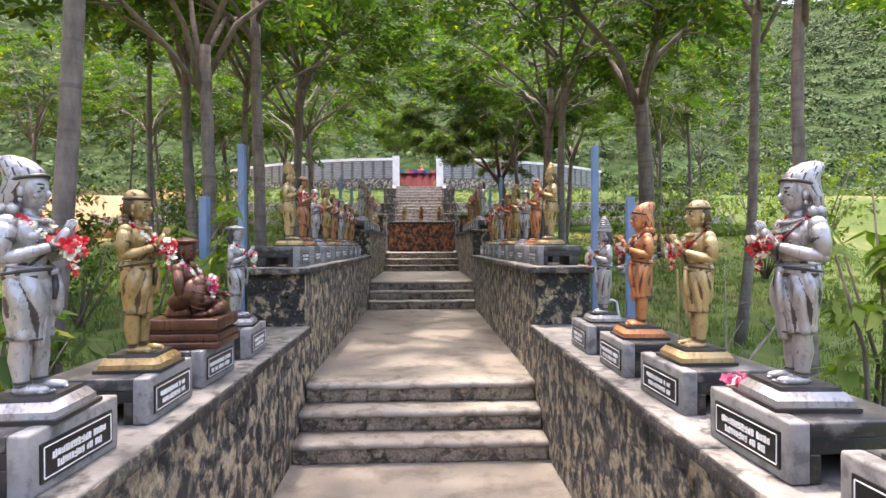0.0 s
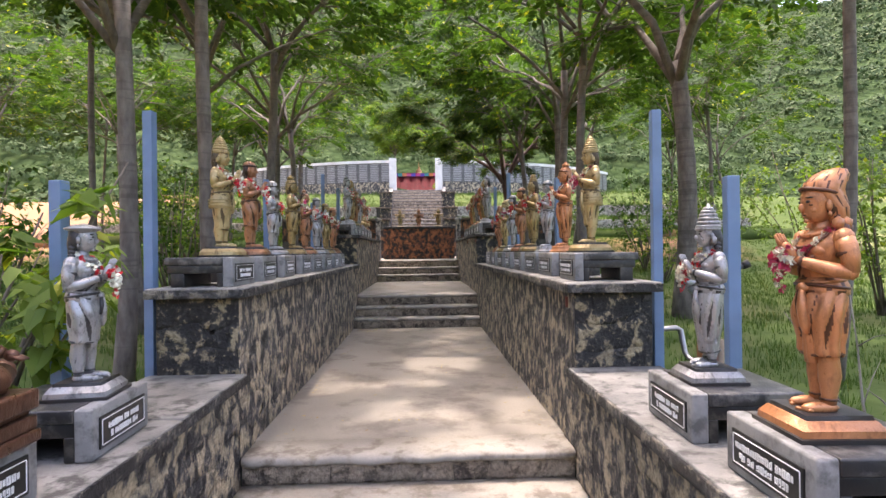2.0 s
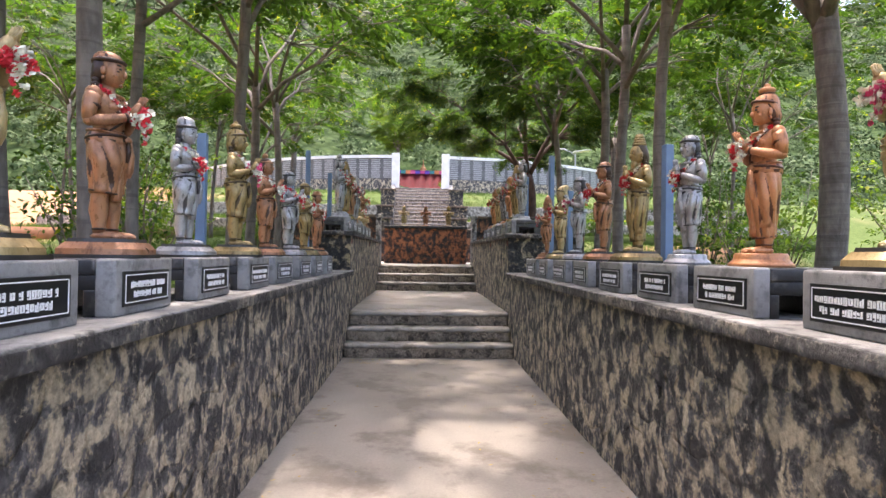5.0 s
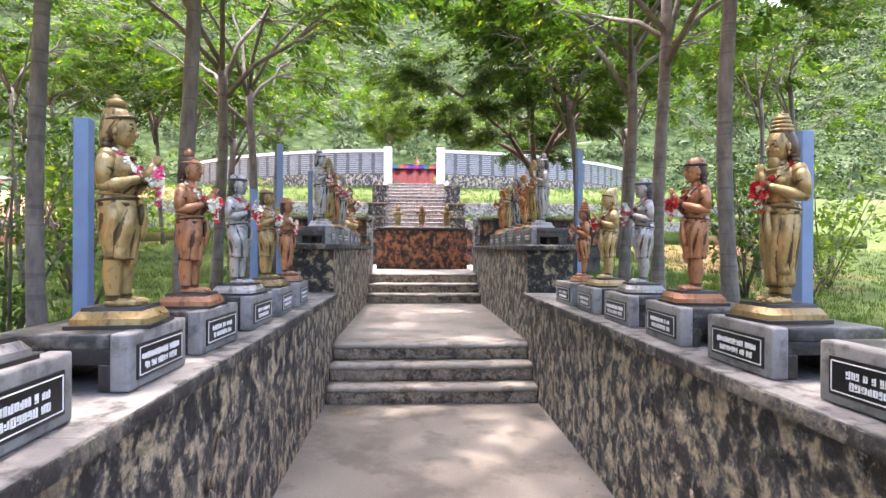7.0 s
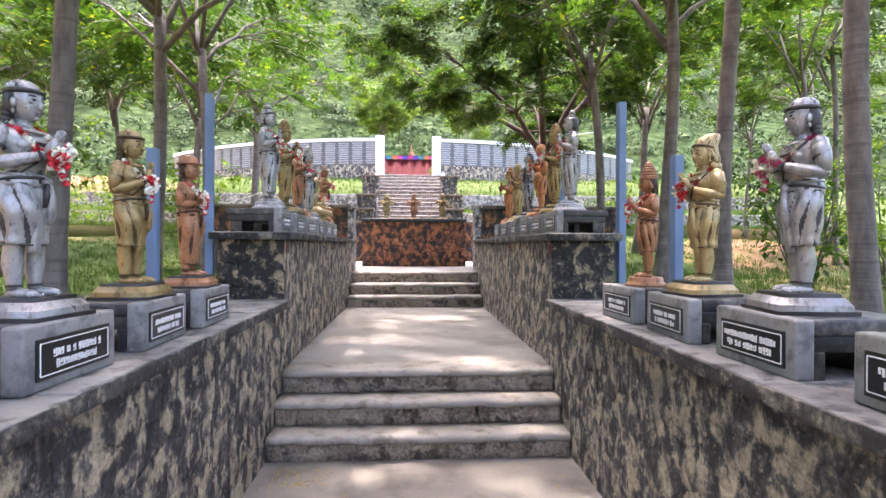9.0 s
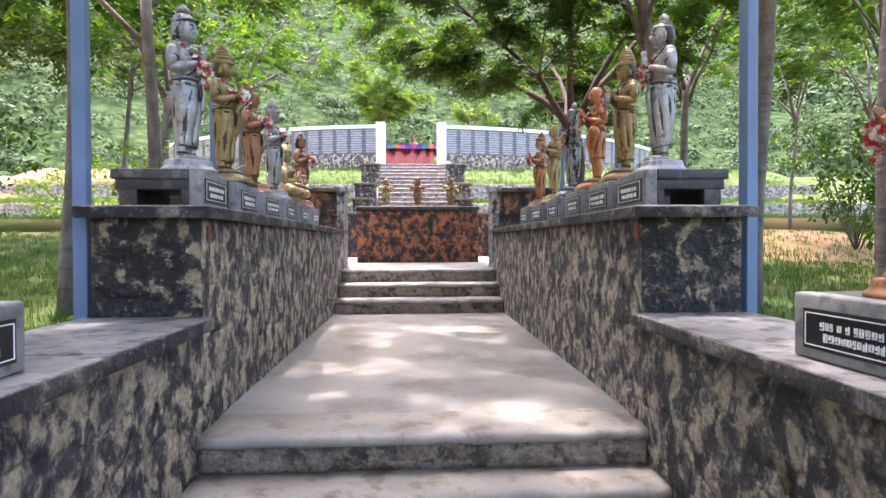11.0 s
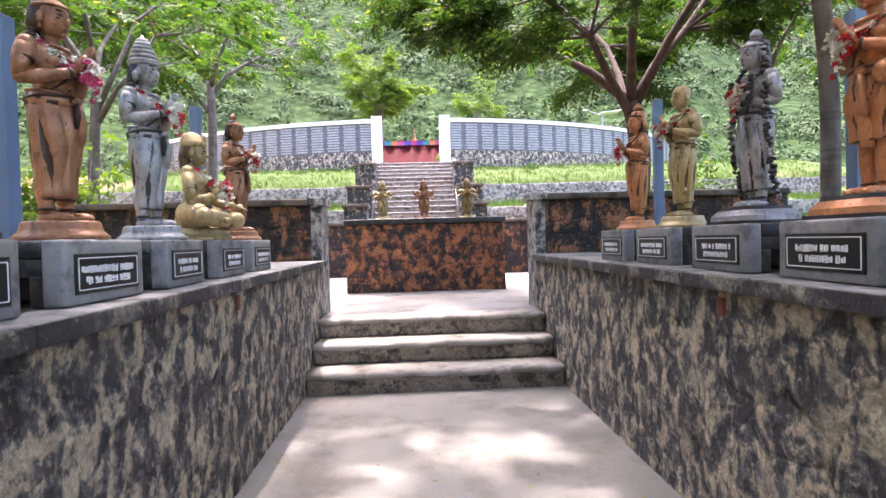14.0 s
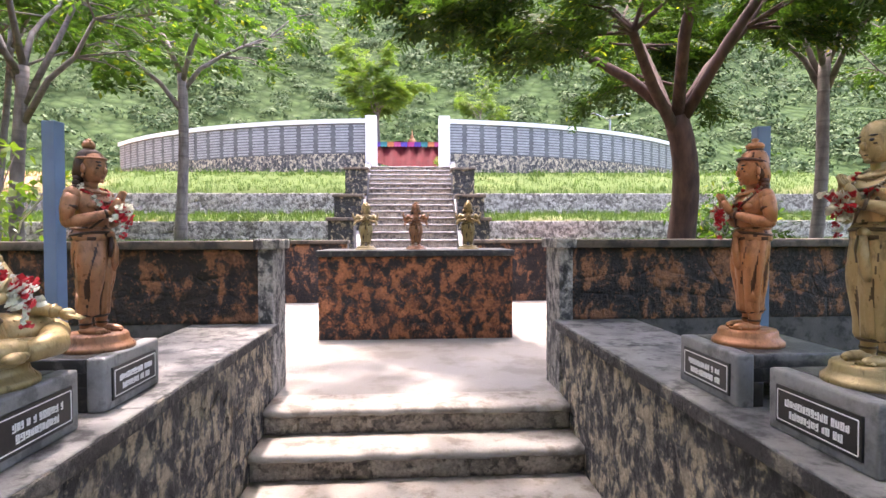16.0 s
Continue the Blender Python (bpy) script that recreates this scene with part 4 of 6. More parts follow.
def drape(bm, hem, fold, r):
    """A draped lower garment: a fall of cloth over each leg, hanging in curved folds, with pleats between."""
    n, long_one = 27, hem < .2
    ph, side, turns = r.uniform(-.5, .5), r.choice((-1, 1)), r.uniform(1.6, 3.0)
    rings = []
    for k in range(n):
        t = k / (n - 1)
        bulge = math.sin(min(1, t * 1.1 + .10) * math.pi)
        rx, ry = .082 + .018 * bulge - (.012 if long_one else .002) * t, .100 + .024 * bulge - (.014 if long_one else -.010) * t
        if k == n - 1:
            rx, ry = rx * .93, ry * .93
        rings.append((-.002 + .010 * math.sin(t * 3), 0, .560 + (hem - .560) * t, rx, ry))

    def folds(k, a):
        t = k / (n - 1)
        a = (a + math.pi) % (2 * math.pi) - math.pi
        wound = abs(math.sin(4 * a + side * turns * math.sin(1.6 * t) - .9 * math.cos(a) + ph))
        pleat = abs(math.sin(5.0 * a + ph * 4 + 1.2 * t))
        back = min(1, max(0, (abs(a) - 1.5) / .8))
        part_line = .13 * math.exp(-(a / .30) ** 2) * min(1, max(0, (t - .25) * 2))
        thigh = .05 * math.sin(2 * abs(a) - .6) * t + .035 * math.sin(9 * t - 2.2 * math.cos(a) + 3 * ph) * min(1, 2 * t)
        return 1 + fold * min(1, .30 + 2.4 * t) * ((1 - back) * wound + back * (.5 * wound + .5 * pleat) - .62) - part_line + thigh
    loft(bm, rings, 104, ripple=folds)
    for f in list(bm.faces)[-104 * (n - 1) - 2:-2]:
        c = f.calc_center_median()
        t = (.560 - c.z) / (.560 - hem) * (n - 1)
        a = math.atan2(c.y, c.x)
        # Fold valleys coloured darker: wash, with the shade of the folds put in.
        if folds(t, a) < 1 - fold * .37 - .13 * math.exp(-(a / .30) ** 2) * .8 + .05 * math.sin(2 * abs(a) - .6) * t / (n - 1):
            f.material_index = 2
    ring(bm, (rings[-1][0], 0, hem + .012), rings[-2][3] * .98, rings[-2][4] * .98, .006, 2, .012, 30)
    m = 12
    low = hem + .012 if long_one else hem - .035
    rings = [(.070 - .012 * k / m + .010 * math.sin(3 * k / m), .012 * side, .56 + (low - .56) * k / m, .016 + .006 * k / m, .020 + .016 * k / m) for k in range(m + 1)]
    pleats = lambda k, a: 1 + .20 * (abs(math.sin(3.5 * a)) - .6)
    loft(bm, rings, 28, 0, ripple=pleats, groove=.93)
    sash = lambda k, a: 1 + .05 * (abs(math.sin(2.5 * a + 1.4 * k)) - .6)
    loft(bm, [(-.006, 0, .515, .088, .104), (-.004, 0, .525, .098, .114), (-.004, 0, .545, .101, .116), (-.004, 0, .565, .099, .113), (-.002, 0, .590, .090, .103), (0, 0, .602, .078, .090)], 30, ripple=sash, groove=.985)
    ring(bm, (-.002, 0, .560), .101, .115, .008, 2, -.012)
    ring(bm, (-.002, 0, .588), .093, .106, .008, 0, .010)
    ball(bm, (.100, .02, .556), (.024, .028, .024), 2)
    tube(bm, [(.106, .025, .553), (.114, .032, .47), (.104, .038, .39), (.098, .040, .35)], [.014, .022, .024, .012], 8)
    tube(bm, [(.108, .010, .553), (.112, .006, .49), (.106, .002, .43)], [.010, .016, .010], 8, 2)


def skirt_coat(bm):
    """A stiff knee-length coat skirt."""
    loft(bm, [(-.004, 0, .40, .112, .128), (-.004, 0, .405, .122, .136), (-.004, 0, .46, .112, .128), (-.004, 0, .54, .098, .114), (0, 0, .60, .084, .10)], 28, ripple=lambda k, a: 1 + .018 * math.sin(12 * a))
    for zz in (.43, .46, .49):
        ring(bm, (-.004, 0, zz), .119, .134, .005)


def legs(bm, top, spread=.052):
    for sy, fwd in ((-1, .0), (1, .018)):
        loft(bm, [(-.006 + fwd, sy * spread, .035, .034, .029), (-.010 + fwd, sy * spread, .07, .033, .030), (-.014 + fwd, sy * spread, .16, .049, .043), (-.008 + fwd, sy * spread, .25, .044, .041), (0 + fwd, sy * spread, top + .05, .046, .043)], 18)
        ball(bm, (.036 + fwd, sy * spread * 1.1, .020), (.088, .033, .026), 2)
        ball(bm, (-.012 + fwd, sy * spread, .025), (.032, .027, .027), 1)
        for k in range(5):
            ball(bm, (.120 + fwd - .007 * k, sy * (spread * 1.1 - .022 + .0115 * k), .013), (.016, .0065, .010), 1)
        ring(bm, (-.008 + fwd, sy * spread, .058), .032, .030, .006, 2)


def plinth(bm, round_top, dark=True):
    """A stepped base under the feet, between z -0.105 and 0."""
    if round_top:
        loft(bm, [(.02, 0, -.085, .20, .19), (.02, 0, -.066, .20, .19), (.02, 0, -.058, .19, .18), (.02, 0, -.040, .172, .162), (.02, 0, -.030, .168, .158), (.02, 0, -.008, .165, .155), (.02, 0, .004, .155, .145)], 30)
        return
    for a0, a1, z, zz, i in ((.205, .205, -.100, -.080, 1), (.186, .184, -.080, -.050, 0), (.182, .156, -.050, -.014, 0), (.148, .144, -.014, .006, 1 if dark else 0)):
        rows = [[bm.verts.new((.02 + q * a, w * a * .95, h)) for q, w in ((-1, -1), (1, -1), (1, 1), (-1, 1))] for a, h in ((a0, z), (a0, z), (a1, zz), (a1, zz))]
        fs = [bm.faces.new(rows[0][::-1]), bm.faces.new(rows[3])] + [bm.faces.new((rows[1][k], rows[1][(k + 1) % 4], rows[2][(k + 1) % 4], rows[2][k])) for k in range(4)]
        for f in fs:
            f.material_index = i


def long_garland(bm, r):
    """Heavy rope garlands from the head to the feet, carved with the figure."""
    for sy in (-1, 1):
        for k in range(46):
            t = k / 45
            p = (-.02 + .07 * math.sin(t * 3.1), sy * (.075 + .10 * math.sin(min(1, t * 1.5) * 1.6)), .98 - .93 * t)
            for _q in range(2):
                ball(bm, (p[0] + r.uniform(-.014, .014), p[1] + r.uniform(-.014, .014), p[2] + r.uniform(-.01, .01)), (r.uniform(.014, .024), r.uniform(.014, .024), r.uniform(.010, .018)), 1, 1 if r.random() < .75 else 0, Euler((r.uniform(-.6, .6), r.uniform(-.6, .6), 0)))
    for k in range(30):
        t = k / 29
        a = -1.7 + 3.4 * t
        ball(bm, (.095 + .01 * math.cos(a), .10 * math.sin(a), .76 - .20 * math.cos(a)), (.022, .022, .016), 1, 1)


def seated_arms(bm, dz):
    """One hand raised before the chest, the other arm stretched out to the knee."""
    for sy, el, wr, hd in ((-1, (.03, -.185, .585), (.135, -.09, .625), (.160, -.05, .695)), (1, (.06, .195, .600), (.205, .200, .575), (.262, .205, .555))):
        sh, el, wr, hd = Vector((-.008, sy * .138, .775 + dz)), Vector(el) + Vector((0, 0, dz)), Vector(wr) + Vector((0, 0, dz)), Vector(hd) + Vector((0, 0, dz))
        ball(bm, sh, (.046, .044, .048), 2)
        tube(bm, [sh, sh.lerp(el, .5) + Vector((0, sy * .008, 0)), el], [.042, .040, .033], 12)
        ball(bm, el, (.033, .033, .034), 2)
        tube(bm, [el, el.lerp(wr, .4), wr], [.033, .031, .022], 12)
        ball(bm, wr.lerp(hd, .5), (.030, .024, .026), 2)
        for k in range(4):
            off = Vector((0, -.018 + .012 * k, 0))
            tube(bm, [wr.lerp(hd, .6) + off, hd + off, hd + off + (hd - wr) * .45], [.009, .008, .005], 6)
        d = (el - sh).normalized()
        for f in (.50, .60):
            p = sh.lerp(el, f)
            tube(bm, [p - d * .008, p, p + d * .008], [.040, .047, .040], 14, 2)
        d = (wr - el).normalized()
        q = el.lerp(wr, .86)
        tube(bm, [q - d * .010, q, q + d * .010], [.024, .031, .024], 12)


def seated_legs(bm, knee_up):
    """Crossed legs in draped cloth; with knee_up one shin stands upright."""
    for sy in (-1, 1):
        if knee_up and sy < 0:
            tube(bm, [(-.03, -.08, .085), (.07, -.12, .19), (.13, -.125, .255)], [.088, .076, .058], 16)
            ball(bm, (.13, -.125, .250), (.058, .056, .058), 2)
            tube(bm, [(.13, -.125, .25), (.125, -.12, .13), (.115, -.115, .035)], [.056, .052, .030], 14)
            ball(bm, (.16, -.115, .022), (.075, .034, .024), 2)
            for k in range(4):
                ring(bm, (.128, -.122, .08 + .04 * k), .050 + .003 * k, .050 + .003 * k, .006, 0, .02)
            continue
        x = .04 if sy > 0 else 0.0
        tube(bm, [(-.03, sy * .07, .085), (.06, sy * .18, .078), (.115 + x, sy * .245, .068)], [.090, .080, .062], 16)
        ball(bm, (.115 + x, sy * .245, .066), (.064, .060, .060), 2)
        tube(bm, [(.115 + x, sy * .245, .060), (.20 + x, sy * .10, .052), (.195 + x, -sy * .06, .045)], [.058, .052, .036], 14)
        ball(bm, (.19 + x, -sy * .12, .040), (.034, .062, .024), 2)
        for k in range(5):
            t = .2 + .17 * k
            p = Vector((-.03, sy * .07, .085)).lerp(Vector((.115 + x, sy * .245, .068)), t)
            ring(bm, p, .060, .060, .004, 2, .06)
            tube(bm, [(p.x - .05, p.y + sy * .045, .03), (p.x + .0, p.y + sy * .06, .10), (p.x + .05, p.y - sy * .02, .155 - .05 * t)], [.004, .008, .005], 6)
    loft(bm, [(-.02, 0, 0, .12, .15), (-.01, 0, .03, .135, .165), (-.005, 0, .10, .105, .135), (0, 0, .145, .088, .108), (0, 0, .155, .080, .10)], 28, ripple=lambda k, a: 1 + .025 * math.sin(11 * a))
    ring(bm, (0, 0, .15), .088, .104, .012, 2, .01)


def build_statue(spec, r):
    """spec: metal, height, hat, lower, hands, extras."""
    metal, height, hat, lower, hands_at, extra = spec
    bm = bmesh.new()
    if lower == "seated":
        dz = -.42
        torso(bm, dz, 1.08)
        seated_arms(bm, dz)
        head(bm, (.0, 0, .905 + dz), hat)
        seated_legs(bm, extra == "block")
    else:
        torso(bm, 0, 1.06 if extra == "plump" else 1.0)
        arms(bm, 0, hands_at, extra == "sleeve")
        head(bm, (.008, 0, .920), hat)
        if lower == "long":
            legs(bm, .12)
            drape(bm, .10, .14, r)
        elif lower == "knee":
            legs(bm, .24)
            drape(bm, .25, .155, r)
        else:
            legs(bm, .30)
            drape(bm, .18, .11, r)
            skirt_coat(bm)
    if extra == "rope":
        long_garland(bm, r)
    if extra == "staff":
        tube(bm, [(.10, -.08, 0), (.12, -.07, .55)], [.006, .006], 6)
        ball(bm, (.10, -.08, .02), (.02, .02, .02), 1)
    if extra == "pot":
        ball(bm, (.10, .16, .52), (.06, .06, .06), 2)
        tube(bm, [(.10, .16, .57), (.04, .15, .66), (-.01, .13, .79)], [.008, .008, .008], 6)
    if extra == "block":
        for a, z, zz in ((.275, -.215, -.165), (.265, -.165, -.105), (.245, -.105, -.080), (.270, -.080, .002)):
            box(bm, .05 - a, .05 + a, -a * .9, a * .9, z, zz, .012, 0)
    tall = max(v.co.z for v in bm.verts)
    s = height / tall
    bm.verts.ensure_lookup_table()
    if extra != "block":
        plinth(bm, extra == "round", True)
    bmesh.ops.scale(bm, vec=(s * 0.98, s * 0.98, s), verts=list(bm.verts))
    low = min(v.co.z for v in bm.verts)
    bmesh.ops.translate(bm, vec=(0, 0, -low), verts=list(bm.verts))
    bmesh.ops.recalc_face_normals(bm, faces=list(bm.faces))
    return bm, -low, s


def flowers(bm, centre, n, spread, r, size):
    for _ in range(n):
        c = Vector(centre) + Vector((r.uniform(-1, 1), r.uniform(-1, 1), r.uniform(-1, 1))) * spread
        for _k in range(6):
            d = Vector((r.uniform(-1, 1), r.uniform(-1, 1), r.uniform(-1, 1))).normalized()
            e = d.orthogonal().normalized() * size * 0.55
            f = d.cross(e)
            tip = c + d * size
            bm.faces.new([bm.verts.new(p) for p in (c, c + d * size * .55 + e, tip + f * .3, c + d * size * .55 - e)])


def garland(m, dz, s, r, seated, hands_at, pink):
    """A fresh flower garland round the neck with a bunch on the joined palms."""
    top = tagged(empty("flower_garland", m), "fresh flower garland of white and red blossoms on the statue", "garland", "garlands on the statues")
    lift = -.42 if seated else 0
    white, red = bmesh.new(), bmesh.new()
    reach = {"palms": .19, "chest": .14, "folded": .13}[hands_at]
    loop = []
    for k in range(26):
        a = -math.pi + 2 * math.pi * k / 25
        f = .5 + .5 * math.cos(a)
        loop.append(Vector((-.055 + .155 * f + .02 * math.sin(f * 3), .095 * math.sin(a) * (1.0 - .35 * f), .835 + lift - .135 * f ** 1.3)))
    for k, p in enumerate(loop):
        is_red = k % 5 in (0, 1) or r.random() < .1
        flowers(red if is_red else white, p, 3, .012, r, .021)
    for k in range(25):
        p = Vector((reach + r.uniform(-.02, .024), r.uniform(-.042, .042), .690 + lift + r.uniform(-.060, .030)))
        flowers(red if r.random() < .46 else white, p, 2, .018, r, .029)
    for k in range(5):
        p = Vector((reach + .010, r.uniform(-.02, .02), .632 + lift - .020 * k))
        flowers(red if k % 2 == 0 else white, p, 2, .010, r, .019)
    for bm, name, mat, lab in ((white, "white_blossom", "flower_white", "white blossoms"), (red, "red_blossom", "flower_pink" if pink else "flower_red", "red blossoms")):
        bmesh.ops.scale(bm, vec=(s * 0.98, s * 0.98, s), verts=list(bm.verts))
        bmesh.ops.translate(bm, vec=(0, 0, dz), verts=list(bm.verts))
        part(name, bm, M[mat], top, lab)


COLOUR = {"silver": "silver painted", "gold": "antique gold painted", "bronze": "pale gold painted", "brown": "copper brown painted", "orange": "orange copper painted", "dark": "dark bronze painted", "black": "black and silver painted"}
HAT = {"cap": "a round cap", "flare": "a flat flared cap", "dome": "a crested turban", "turban": "a turban", "hat": "a brimmed hat", "curls": "tall swept curls", "crown": "a tiered crown", "bun": "a topknot", "tall": "a tall banded headdress", "beard": "a beard and topknot", "bald": "a shaven head"}
# side, terrace, y of the pedestal, (metal, height, headgear, lower body, hands, extra)
ROW = (
    (-1, 0, 1.55, ("silver", .74, "curls", "knee", "palms", "")),
    (-1, 0, 2.19, ("gold", .70, "cap", "knee", "palms", "")),
    (-1, 0, 2.74, ("dark", .42, "flare", "seated", "palms", "block")),
    (-1, 0, 3.42, ("silver", .60, "flare", "knee", "palms", "")),
    (1, 0, 0.93, ("brown", .72, "turban", "knee", "palms", "")),
    (1, 0, 1.55, ("silver", .73, "curls", "knee", "palms", "")),
    (1, 0, 2.19, ("bronze", .66, "cap", "knee", "palms", "staff")),
    (1, 0, 2.82, ("orange", .70, "curls", "knee", "palms", "")),
    (1, 0, 3.44, ("silver", .66, "crown", "long", "palms", "")),
    (-1, 1, 4.86, ("bronze", .73, "crown", "coat", "palms", "plump")),
    (-1, 1, 5.45, ("brown", .66, "cap", "knee", "palms", "")),
    (-1, 1, 6.08, ("silver", .60, "turban", "knee", "folded", "")),
    (-1, 1, 6.77, ("gold", .74, "tall", "knee", "palms", "")),
    (-1, 1, 7.37, ("brown", .67, "bun", "knee", "palms", "")),
    (-1, 1, 8.05, ("silver", .645, "cap", "knee", "palms", "")),
    (-1, 1, 8.66, ("gold", .63, "cap", "knee", "chest", "")),
    (-1, 1, 9.24, ("brown", .62, "hat", "long", "folded", "")),
    (1, 1, 4.95, ("bronze", .74, "crown", "coat", "palms", "plump")),
    (1, 1, 5.61, ("orange", .68, "tall", "long", "palms", "round")),
    (1, 1, 6.21, ("silver", .61, "cap", "knee", "chest", "round")),
    (1, 1, 6.86, ("gold", .74, "beard", "long", "chest", "")),
    (1, 1, 7.50, ("brown", .68, "cap", "knee", "palms", "")),
    (1, 1, 8.12, ("silver", .66, "cap", "knee", "palms", "")),
    (1, 1, 8.73, ("bronze", .67, "curls", "knee", "palms", "sleeve")),
    (1, 1, 9.30, ("brown", .65, "crown", "knee", "palms", "round")),
    (-1, 2, 10.80, ("silver", .80, "tall", "long", "chest", "round")),
    (-1, 2, 11.36, ("gold", .80, "crown", "long", "palms", "")),
    (-1, 2, 11.92, ("brown", .72, "bun", "long", "palms", "round")),
    (-1, 2, 12.49, ("silver", .78, "crown", "long", "palms", "round")),
    (-1, 2, 13.05, ("bronze", .49, "dome", "seated", "palms", "round")),
    (-1, 2, 13.58, ("brown", .72, "bun", "long", "palms", "round")),
    (1, 2, 10.75, ("silver", .78, "bun", "long", "chest", "round")),
    (1, 2, 11.24, ("gold", .78, "crown", "long", "palms", "")),
    (1, 2, 11.77, ("orange", .68, "bald", "knee", "palms", "pot")),
    (1, 2, 12.34, ("black", .72, "bun", "long", "folded", "rope")),
    (1, 2, 12.93, ("bronze", .67, "bald", "long", "palms", "round")),
    (1, 2, 13.49, ("orange", .72, "tall", "long", "palms", "round")),
)
PED = [bench("grey and black stone pedestal with a lettered plaque", 0.42, "plaque", k) for k in range(4)] + [bench("grey and black stone pedestal with a lettered plaque", 0.42, "plaque", 9)]
for _k, (_sx, _t, _y, _spec) in enumerate(ROW):
    r = random.Random(100 + _k)
    _src = PED[_k % 5]
    m = pose(_sx * 1.075, _y, CAP[_t], 0, 0, (0 if _sx > 0 else 180) + r.uniform(-2.5, 2.5))
    if _t == 2:
        m = m @ Matrix.Diagonal((1, 0.93, 1, 1))
        ped = copy_thing(_src, m)
        ped.scale = (1, 0.93, 1)
    else:
        ped = copy_thing(_src, m)
    bm, dz, s = build_statue(_spec, r)
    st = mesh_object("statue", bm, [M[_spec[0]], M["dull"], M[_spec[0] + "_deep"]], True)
    st.matrix_basis = pose((-1.22 if _sx < 0 else 1.25) + _sx * (0 if _spec[3] != "seated" else .03), _y, CAP[_t] + 0.1855, 0, 0, (180 if _sx > 0 else 0) + r.uniform(-8, 8))
    tagged(st, COLOUR[_spec[0]] + " " + ("seated" if _spec[3] == "seated" else "standing") + " statue with " + HAT[_spec[2]], "statue", "statues along the path")
    garland(st.matrix_basis.copy(), dz, s, r, _spec[3] == "seated", _spec[4], _k % 5 == 2)
for _p in PED:
    for _o in list(_p.children_recursive) + [_p]:
        bpy.data.objects.remove(_o)

# three small deities on the block, with many arms
for _k, (_x, _m, _h) in enumerate(((-0.57, "bronze", .44), (-0.0, "brown", .44), (0.60, "gold", .45))):
    r = random.Random(300 + _k)
    bm = bmesh.new()
    torso(bm, 0)
    arms(bm, 0, "palms", False)
    head(bm, (.008, 0, .92), "crown")
    legs(bm, .12)
    drape(bm, .10, .12, r)
    for sy in (-1, 1):
        tube(bm, [(-.02, sy * .12, .76), (-.01, sy * .20, .68), (.05, sy * .22, .80)], [.034, .028, .02], 8)
        ball(bm, (.055, sy * .22, .83), (.026, .012, .034), 2)
        tube(bm, [(-.01, sy * .13, .74), (.02, sy * .19, .60), (.10, sy * .20, .55)], [.034, .028, .02], 8)
    plinth(bm, True)
    bmesh.ops.scale(bm, vec=(_h * 1.3, _h * 1.45, _h), verts=list(bm.verts))
    low = min(v.co.z for v in bm.verts)
    bmesh.ops.translate(bm, vec=(0, 0, -low), verts=list(bm.verts))
    bmesh.ops.recalc_face_normals(bm, faces=list(bm.faces))
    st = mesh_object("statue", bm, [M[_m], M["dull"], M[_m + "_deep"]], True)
    st.matrix_basis = pose(_x, 17.70, 2.47, 0, 0, -90)
    tagged(st, COLOUR[_m] + " small many-armed deity statue on the altar block", "statue", "small statues on the altar")

# blue steel posts outside the walls
for _sx in (-1, 1):
    for _y, _top in ((3.86, 2.07), (4.70, 2.61), (7.2, 2.52), (9.66, 2.49), (10.56, 3.06), (12.24, 3.02), (13.96, 3.12)):
        _x = _sx * 1.595
        z0 = ground_z(_x, _y) - 0.05
        bm = bmesh.new()
        box(bm, -.030, .030, -.030, .030, z0, _top, .005)
        st = mesh_object("steel_post", bm, M["post"])
        st.matrix_basis = pose(_x, _y, 0, 0, 0, random.Random(_y).uniform(-10, 10))
        tagged(st, "tall blue painted square steel post", "post", "blue posts")


# ---- lawn terraces, stairs, memorial wall ----
CX = -0.1


def sheet(name, x0, x1, rows, mat, label, n=40):
    """A lawn strip: rows of (y, z), as a closed slab 0.4 m thick."""
    bm = bmesh.new()
    g = [[bm.verts.new((x0 + (x1 - x0) * i / n, y, z + 0.035 * noise.noise((i * 0.7, y, 2)))) for i in range(n + 1)] for y, z in rows]
    for r0, r1 in zip(g, g[1:]):
        for i in range(n):
            bm.faces.new((r0[i], r0[i + 1], r1[i + 1], r1[i])).smooth = True
    ret = bmesh.ops.extrude_face_region(bm, geom=list(bm.faces))
    bmesh.ops.translate(bm, vec=(0, 0, -0.4), verts=[v for v in ret["geom"] if isinstance(v, bmesh.types.BMVert)])
    bmesh.ops.recalc_face_normals(bm, faces=list(bm.faces))
    return tagged(mesh_object(name, bm, M[mat]), label, "lawn", kind="structure")


